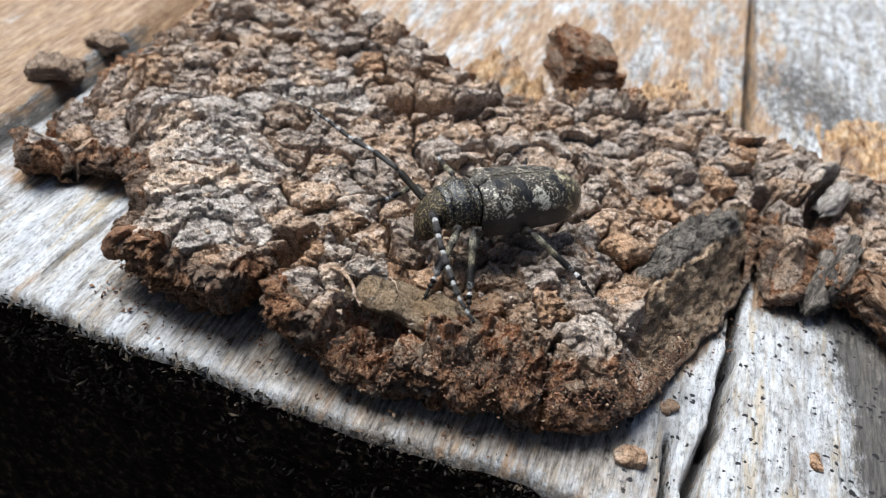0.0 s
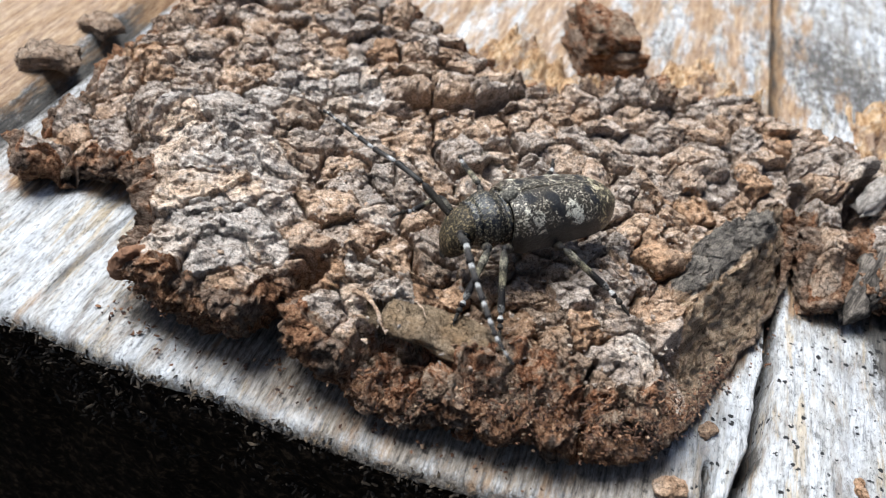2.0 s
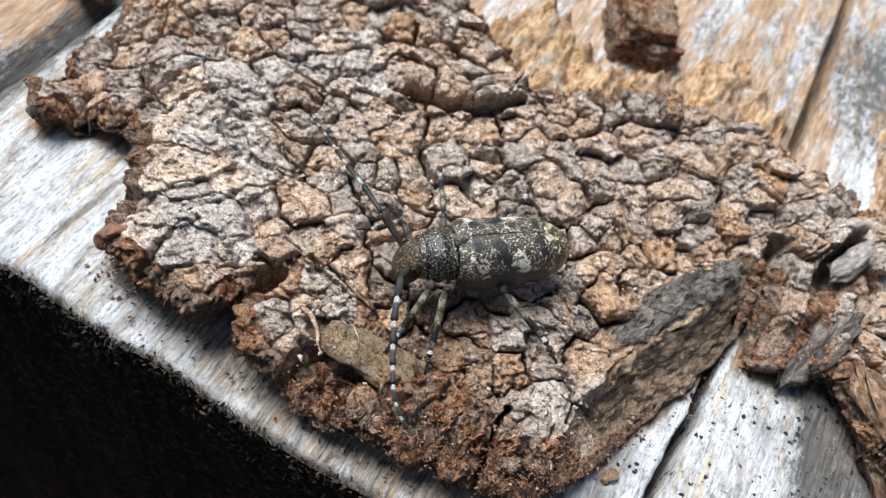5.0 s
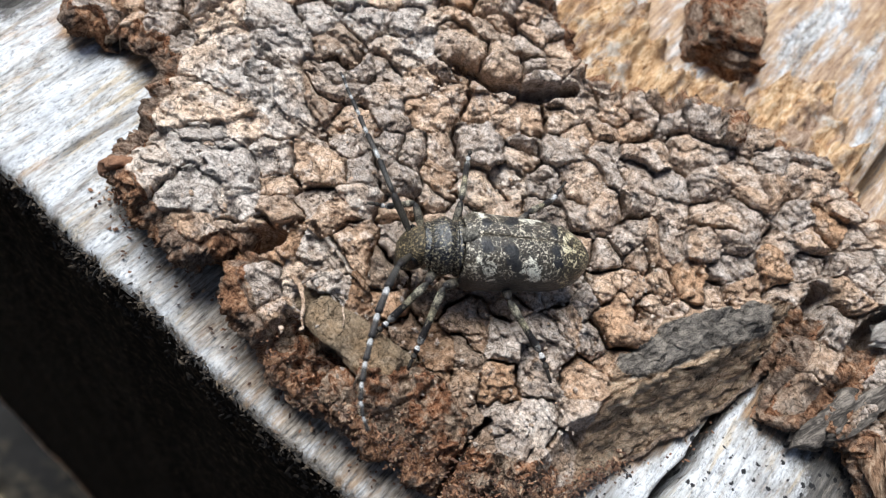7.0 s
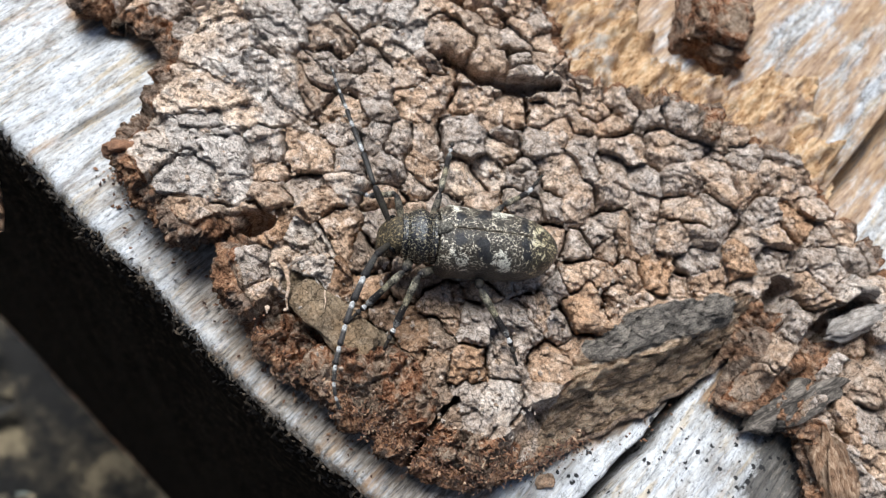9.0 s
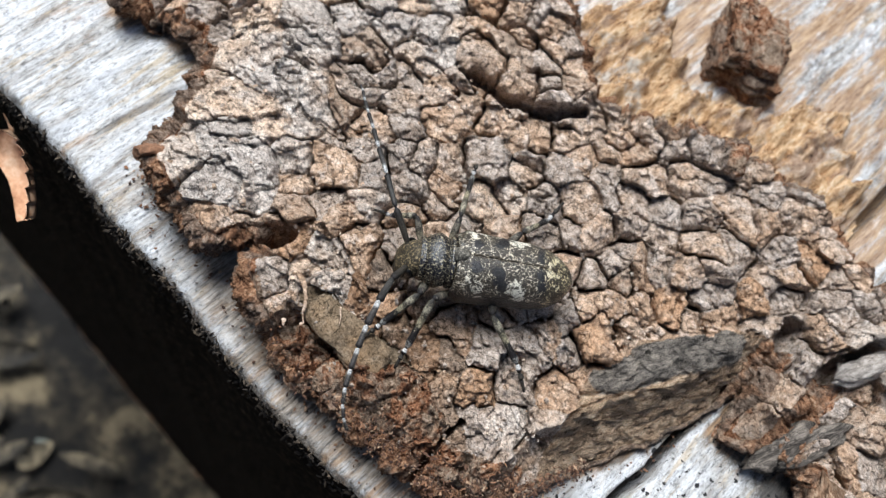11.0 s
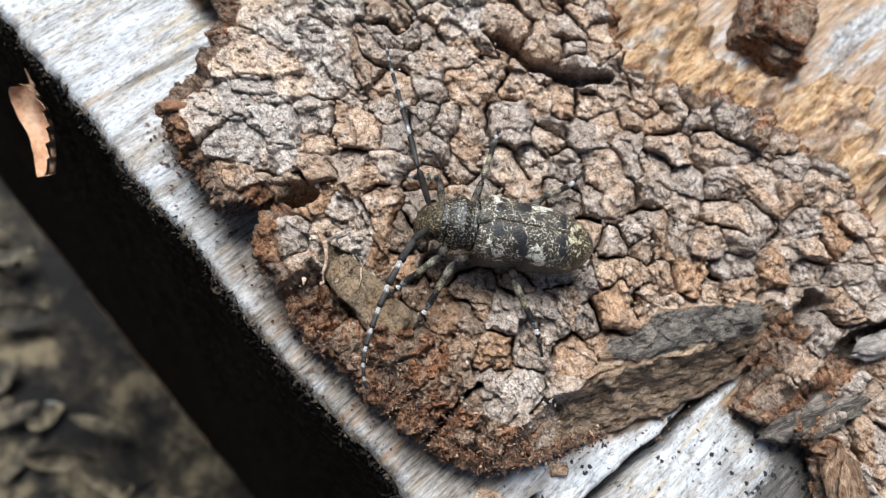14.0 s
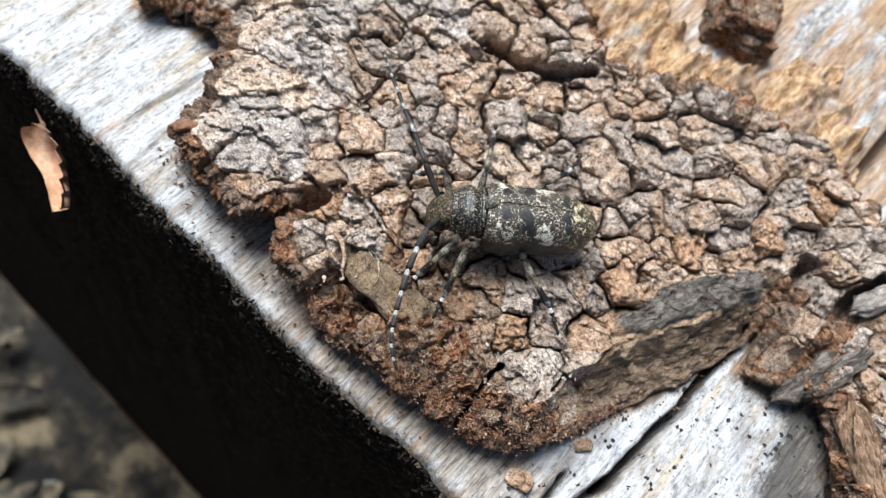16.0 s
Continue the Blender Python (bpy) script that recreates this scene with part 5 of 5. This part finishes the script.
def elytron(side):
    """One wing case: from the seam over the back and down the flank."""
    nu, nv = 60, 26
    u, a = np.meshgrid(np.linspace(0, 1, nu), np.linspace(0.0, 1.0, nv), indexing="ij")
    tip = np.sqrt(np.clip(1 - (np.clip(u - 0.58, 0, None) / 0.424) ** 2.3, 0, 1))
    half = 2.78 * (1 - 0.14 * u) * tip * (0.86 + 0.14 * smooth(0, 0.09, u))
    top = 5.35 - 1.1 * u ** 2.2 - 0.35 * smooth(0.12, 0.0, u)
    low = 1.75 + 0.15 * u
    ang = a * np.pi * 0.56
    y = 0.025 + np.maximum(half, 0.03) * np.sin(ang) ** 0.86
    fall = np.cos(ang)
    z = low + (top - low) * np.where(fall > 0, np.abs(fall) ** 0.72, -0.35 * np.abs(fall)) * (0.35 + 0.65 * tip)
    x = 0.25 - 9.75 * u + 0.15 * (1 - np.cos(ang)) * (u < 0.1)
    v = np.stack([x, side * y, z], -1).reshape(-1, 3)
    v[:, 2] += 0.07 * fbm(v, 0.9, 3, 720) + 0.12 * np.exp(-((u.ravel() - 0.07) / 0.07) ** 2) * np.exp(-((a.ravel() - 0.55) / 0.2) ** 2)
    inner = v.copy()
    inner[:, 2] -= 0.12
    inner[:, 1] -= side * 0.10 * np.sin(ang).ravel()
    f = grid_faces(nu, nv)
    f = f if side < 0 else f[:, ::-1]
    n = nu * nv
    edge = [(i * nv + nv - 1, (i + 1) * nv + nv - 1, (i + 1) * nv + nv - 1 + n, i * nv + nv - 1 + n) for i in range(nu - 1)]
    edge += [(i * nv, i * nv + n, (i + 1) * nv + n, (i + 1) * nv) for i in range(nu - 1)]
    edge += [(j, j + 1, j + 1 + n, j + n) for j in range(nv - 1)]
    me = mesh_from("elytron", np.concatenate([v, inner]), f.tolist() + (f[:, ::-1] + n).tolist() + edge, M_ELYTRA)
    px, py = np.tile(v[:, 0], 2), np.tile(np.abs(y).ravel(), 2)
    wrap = np.tile(a.ravel(), 2)
    add_value(me, "pale", 0.58 * blobs(px, py, ((-0.9, 1.9, 0.55), (-4.5, 1.7, 0.75), (-5.1, 2.3, 0.6), (-7.2, 0.35, 0.55), (-1.8, 2.4, 0.6), (-7.9, 1.2, 0.4))))
    # black patches; the wrap term paints shade down the flank
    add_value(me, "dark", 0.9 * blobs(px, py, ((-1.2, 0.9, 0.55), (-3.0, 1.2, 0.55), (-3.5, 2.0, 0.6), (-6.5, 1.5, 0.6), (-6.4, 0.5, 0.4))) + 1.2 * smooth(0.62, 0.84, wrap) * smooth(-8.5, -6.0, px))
    add_value(me, "gold", smooth(-5.5, -8.5, px))
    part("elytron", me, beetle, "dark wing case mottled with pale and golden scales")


def body():
    loft("abdomen", ((0.2, 0, 2.6, 2.0, 1.6, 1.2), (-2, 0, 2.4, 2.3, 1.8, 1.2), (-5, 0, 2.3, 2.2, 1.7, 1.1), (-7.5, 0, 2.3, 1.7, 1.3, 0.8), (-9.0, 0, 2.5, 0.8, 0.7, 0.4)), M_BELLY, beetle, "black underside")
    loft("pronotum", ((0.2, 0, 2.9, 1.85, 1.8, 1.7), (0.35, 0, 2.9, 2.02, 1.95, 1.8), (0.65, 0, 2.9, 2.02, 1.95, 1.8), (0.78, 0, 2.9, 1.84, 1.74, 1.8), (1.25, 0, 2.95, 2.02, 1.98, 1.85), (1.6, 0, 2.95, 2.16, 2.0, 1.85), (2.0, 0, 2.95, 2.0, 1.92, 1.8), (2.45, 0, 2.9, 1.76, 1.7, 1.7), (2.55, 0, 2.9, 1.64, 1.56, 1.65), (2.7, 0, 2.9, 1.72, 1.66, 1.65), (3.05, 0, 2.9, 1.6, 1.5, 1.5)), M_PRONOTUM, beetle, "bumpy dark pronotum with golden speckles")
    loft("head", ((2.9, 0, 2.7, 1.3, 1.4, 1.5), (3.3, 0, 2.6, 1.45, 1.5, 1.9), (3.8, 0, 2.35, 1.42, 1.45, 2.1), (4.35, 0, 1.95, 1.2, 1.2, 1.75), (4.7, 0, 1.7, 0.75, 0.8, 1.2)), M_HEAD, beetle, "blunt mottled head")
    part("scutellum", mesh_from("scutellum", np.array([(0.5, -0.55, 5.02), (0.5, 0.55, 5.02), (-0.45, 0.42, 5.24), (-0.75, 0, 5.26), (-0.45, -0.42, 5.24), (0.5, -0.55, 4.7), (0.5, 0.55, 4.7), (-0.45, 0.42, 4.7), (-0.75, 0, 4.7), (-0.45, -0.42, 4.7), (-0.1, 0, 5.33)]),
         [(0, 1, 10), (1, 2, 10), (2, 3, 10), (3, 4, 10), (4, 0, 10), (0, 5, 6, 1), (1, 6, 7, 2), (2, 7, 8, 3), (3, 8, 9, 4), (4, 9, 5, 0)], M_SHIELD), beetle)
    for s in (1, -1):
        elytron(s)
        b = bmesh.new()
        bmesh.ops.create_uvsphere(b, u_segments=20, v_segments=12, radius=1.0)
        v = np.array([q.co[:] for q in b.verts])
        f = [tuple(q.index for q in g.verts) for g in b.faces]
        b.free()
        v = v * np.array([0.38, 0.3, 0.85])
        v[:, 0] += 0.25 * np.abs(v[:, 2]) ** 1.5
        v += np.array([3.6, s * 1.32, 2.55])
        part("eye", mesh_from("eye", v, f, M_EYE), beetle, "black kidney-shaped eye")
        loft("mandible", ((4.3, s * 0.3, 0.75, 0.3, 0.35, 0.3), (4.6, s * 0.25, 0.45, 0.26, 0.3, 0.3), (4.7, s * 0.1, 0.15, 0.1, 0.12, 0.1)), M_BELLY, beetle, n=14)


def antenna(points, widths):
    """First two points: the thick dark base; then the banded segments."""
    root = limb("antenna", points[0], points[1], ((0, 0.16), (0.25, 0.24), (0.8, 0.30), (1, 0.22)), M_ANT_DARK, beetle, "antenna with black and white bands")
    for k, (a, b, r) in enumerate(zip(points[1:-1], points[2:], widths)):
        limb("antenna_segment", a, b, ((0, r * 0.8), (0.7, r), (0.93, r * 1.15), (1, r * 0.8)), M_ANT if k else M_ANT_LONG, root)


def leg(points, thick, toes):
    """Hip, knee, ankle, toe tip (world mm)."""
    hip, knee, ankle, toe = (Vector(p) for p in points)
    top = limb("leg", hip, knee, ((0, thick * 0.5), (0.5, thick * 0.75), (0.8, thick * 0.66), (1, thick * 0.45)), M_FEMUR, beetle, "mottled leg with pale rings")
    limb("tibia", knee, ankle, ((0, thick * 0.5), (0.2, thick * 0.62), (0.5, thick * 0.5), (0.85, thick * 0.58), (1, thick * 0.46)), M_TIBIA, top)
    a = ankle
    for k, f in enumerate(toes):
        b = ankle.lerp(toe, f) + Vector((0, 0, 0.12 * math.sin(f * 3.1)))
        limb("tarsus_segment", a, b, ((0, thick * 0.3), (0.6, thick * (0.5 if k < len(toes) - 1 else 0.26)), (1, thick * 0.3)), M_TARSUS if k == 0 else M_ANT_DARK, top)
        a = b
    side = (toe - ankle).cross(Vector((0, 0, 1))).normalized() * 0.16
    for s in (1, -1):
        limb("claw", toe, toe + (toe - ankle).normalized() * 0.28 + side * s - Vector((0, 0, 0.12)), ((0, 0.07), (1, 0.02)), M_ANT_DARK, top, sides=6)


body()
antenna([(-2.2, -6.0, 9.6), (-1.9, -8.2, 11.3), (-1.0, -10.6, 12.9), (-0.15, -12.6, 13.3), (0.7, -14.2, 13.4), (1.5, -15.6, 13.5), (2.2, -16.7, 13.4), (2.9, -17.5, 13.0), (3.6, -18.0, 12.6), (4.4, -18.3, 12.0)],
        [0.27, 0.25, 0.22, 0.20, 0.18, 0.16, 0.14, 0.12])
antenna([(-3.2, -4.9, 9.6), (-6.0, -4.1, 11.3), (-8.6, -2.7, 11.3), (-10.8, -1.5, 10.9), (-12.3, -0.7, 10.9), (-13.6, -0.1, 11.0), (-14.6, 0.4, 11.0), (-15.4, 0.9, 11.0), (-16.0, 1.2, 10.8)],
        [0.22, 0.2, 0.18, 0.16, 0.14, 0.12, 0.1])
TOES = (0.35, 0.62, 1.0)
leg([(-0.6, -4.8, 8.0), (0.1, -6.9, 9.7), (-0.35, -10.2, 7.4), (-0.55, -11.6, 6.5)], 0.49, TOES)
leg([(1.4, -4.3, 8.0), (1.1, -6.3, 9.6), (2.3, -9.7, 6.6), (2.75, -11.1, 5.6)], 0.49, TOES)
leg([(3.6, -1.6, 7.6), (5.0, -3.3, 8.7), (9.1, -3.8, 6.6), (11.0, -4.5, 5.5)], 0.49, TOES)
leg([(-3.0, -3.4, 8.0), (-4.9, -2.4, 9.2), (-6.6, -3.6, 7.9), (-7.8, -4.0, 7.4)], 0.42, TOES)
leg([(-1.4, -1.9, 8.0), (-2.6, 0.3, 9.2), (-5.0, 4.7, 7.2), (-5.8, 6.2, 6.9)], 0.42, TOES)
leg([(1.4, 1.4, 7.6), (1.6, 3.6, 8.7), (2.1, 6.8, 7.4), (1.8, 9.2, 7.0)], 0.44, TOES)


def setae():
    """Short pale hairs on the flanks, legs and pronotum."""
    rng = random.Random(31)
    v, f = [], []

    def hair(p, way, size):
        w = Vector(way).normalized()
        s = w.orthogonal().normalized() * 0.012
        t = w.cross(s).normalized() * 0.012
        k = len(v)
        p = Vector(p)
        v.extend([p + s, p - 0.5 * s + 0.87 * t, p - 0.5 * s - 0.87 * t, p + w * size])
        f.extend([(k, k + 1, k + 3), (k + 1, k + 2, k + 3), (k + 2, k, k + 3)])

    for _ in range(500):
        a = rng.uniform(0, 2 * math.pi)
        x = rng.uniform(0.4, 3.0)
        c, s = math.cos(a), math.sin(a)
        hair((x, 1.9 * c, 2.95 + 1.8 * s), (rng.uniform(-0.8, 0.4), c, s), rng.uniform(0.12, 0.3))
    for _ in range(400):
        a = rng.uniform(0, 2 * math.pi)
        c, s = math.cos(a), math.sin(a)
        hair((rng.uniform(3.2, 4.3), 1.3 * c, 2.3 + 1.45 * s), (rng.uniform(0.0, 0.8), c, s), rng.uniform(0.12, 0.3))
    for ob_name, size in (("leg", 0.22), ("tibia", 0.26), ("antenna_segment", 0.2)):
        for ob in [o for o in bpy.data.objects if o.name.split(".")[0] == ob_name]:
            m = BEETLE.inverted() @ SPOT[ob.name]
            span = max(q.co.x for q in ob.data.vertices) / MM
            for _ in range(int(26 * span)):
                a, far = rng.uniform(0, 2 * math.pi), rng.uniform(0.05, 0.95)
                out = Vector((0.5, math.cos(a), math.sin(a)))
                root = m @ (Vector((far * span, 0.16 * math.cos(a), 0.16 * math.sin(a))) * MM)
                hair(root / MM, m.to_3x3() @ out, rng.uniform(0.6, 1.3) * size)
    for _ in range(500):
        x, side = rng.uniform(-9.2, -0.2), rng.choice((1, -1))
        hair((x, side * 2.3 * (1 - 0.02 * x * x * 0.4), rng.uniform(1.3, 2.0)), (-0.5, side, -0.6), rng.uniform(0.2, 0.45))
    ob = part("setae", mesh_from("setae", np.array([tuple(q) for q in v]), f, M_HAIR, False), beetle)
    tagged(ob, "short pale hairs", kind="stuff")


setae()


def motions():
    pass


motions()
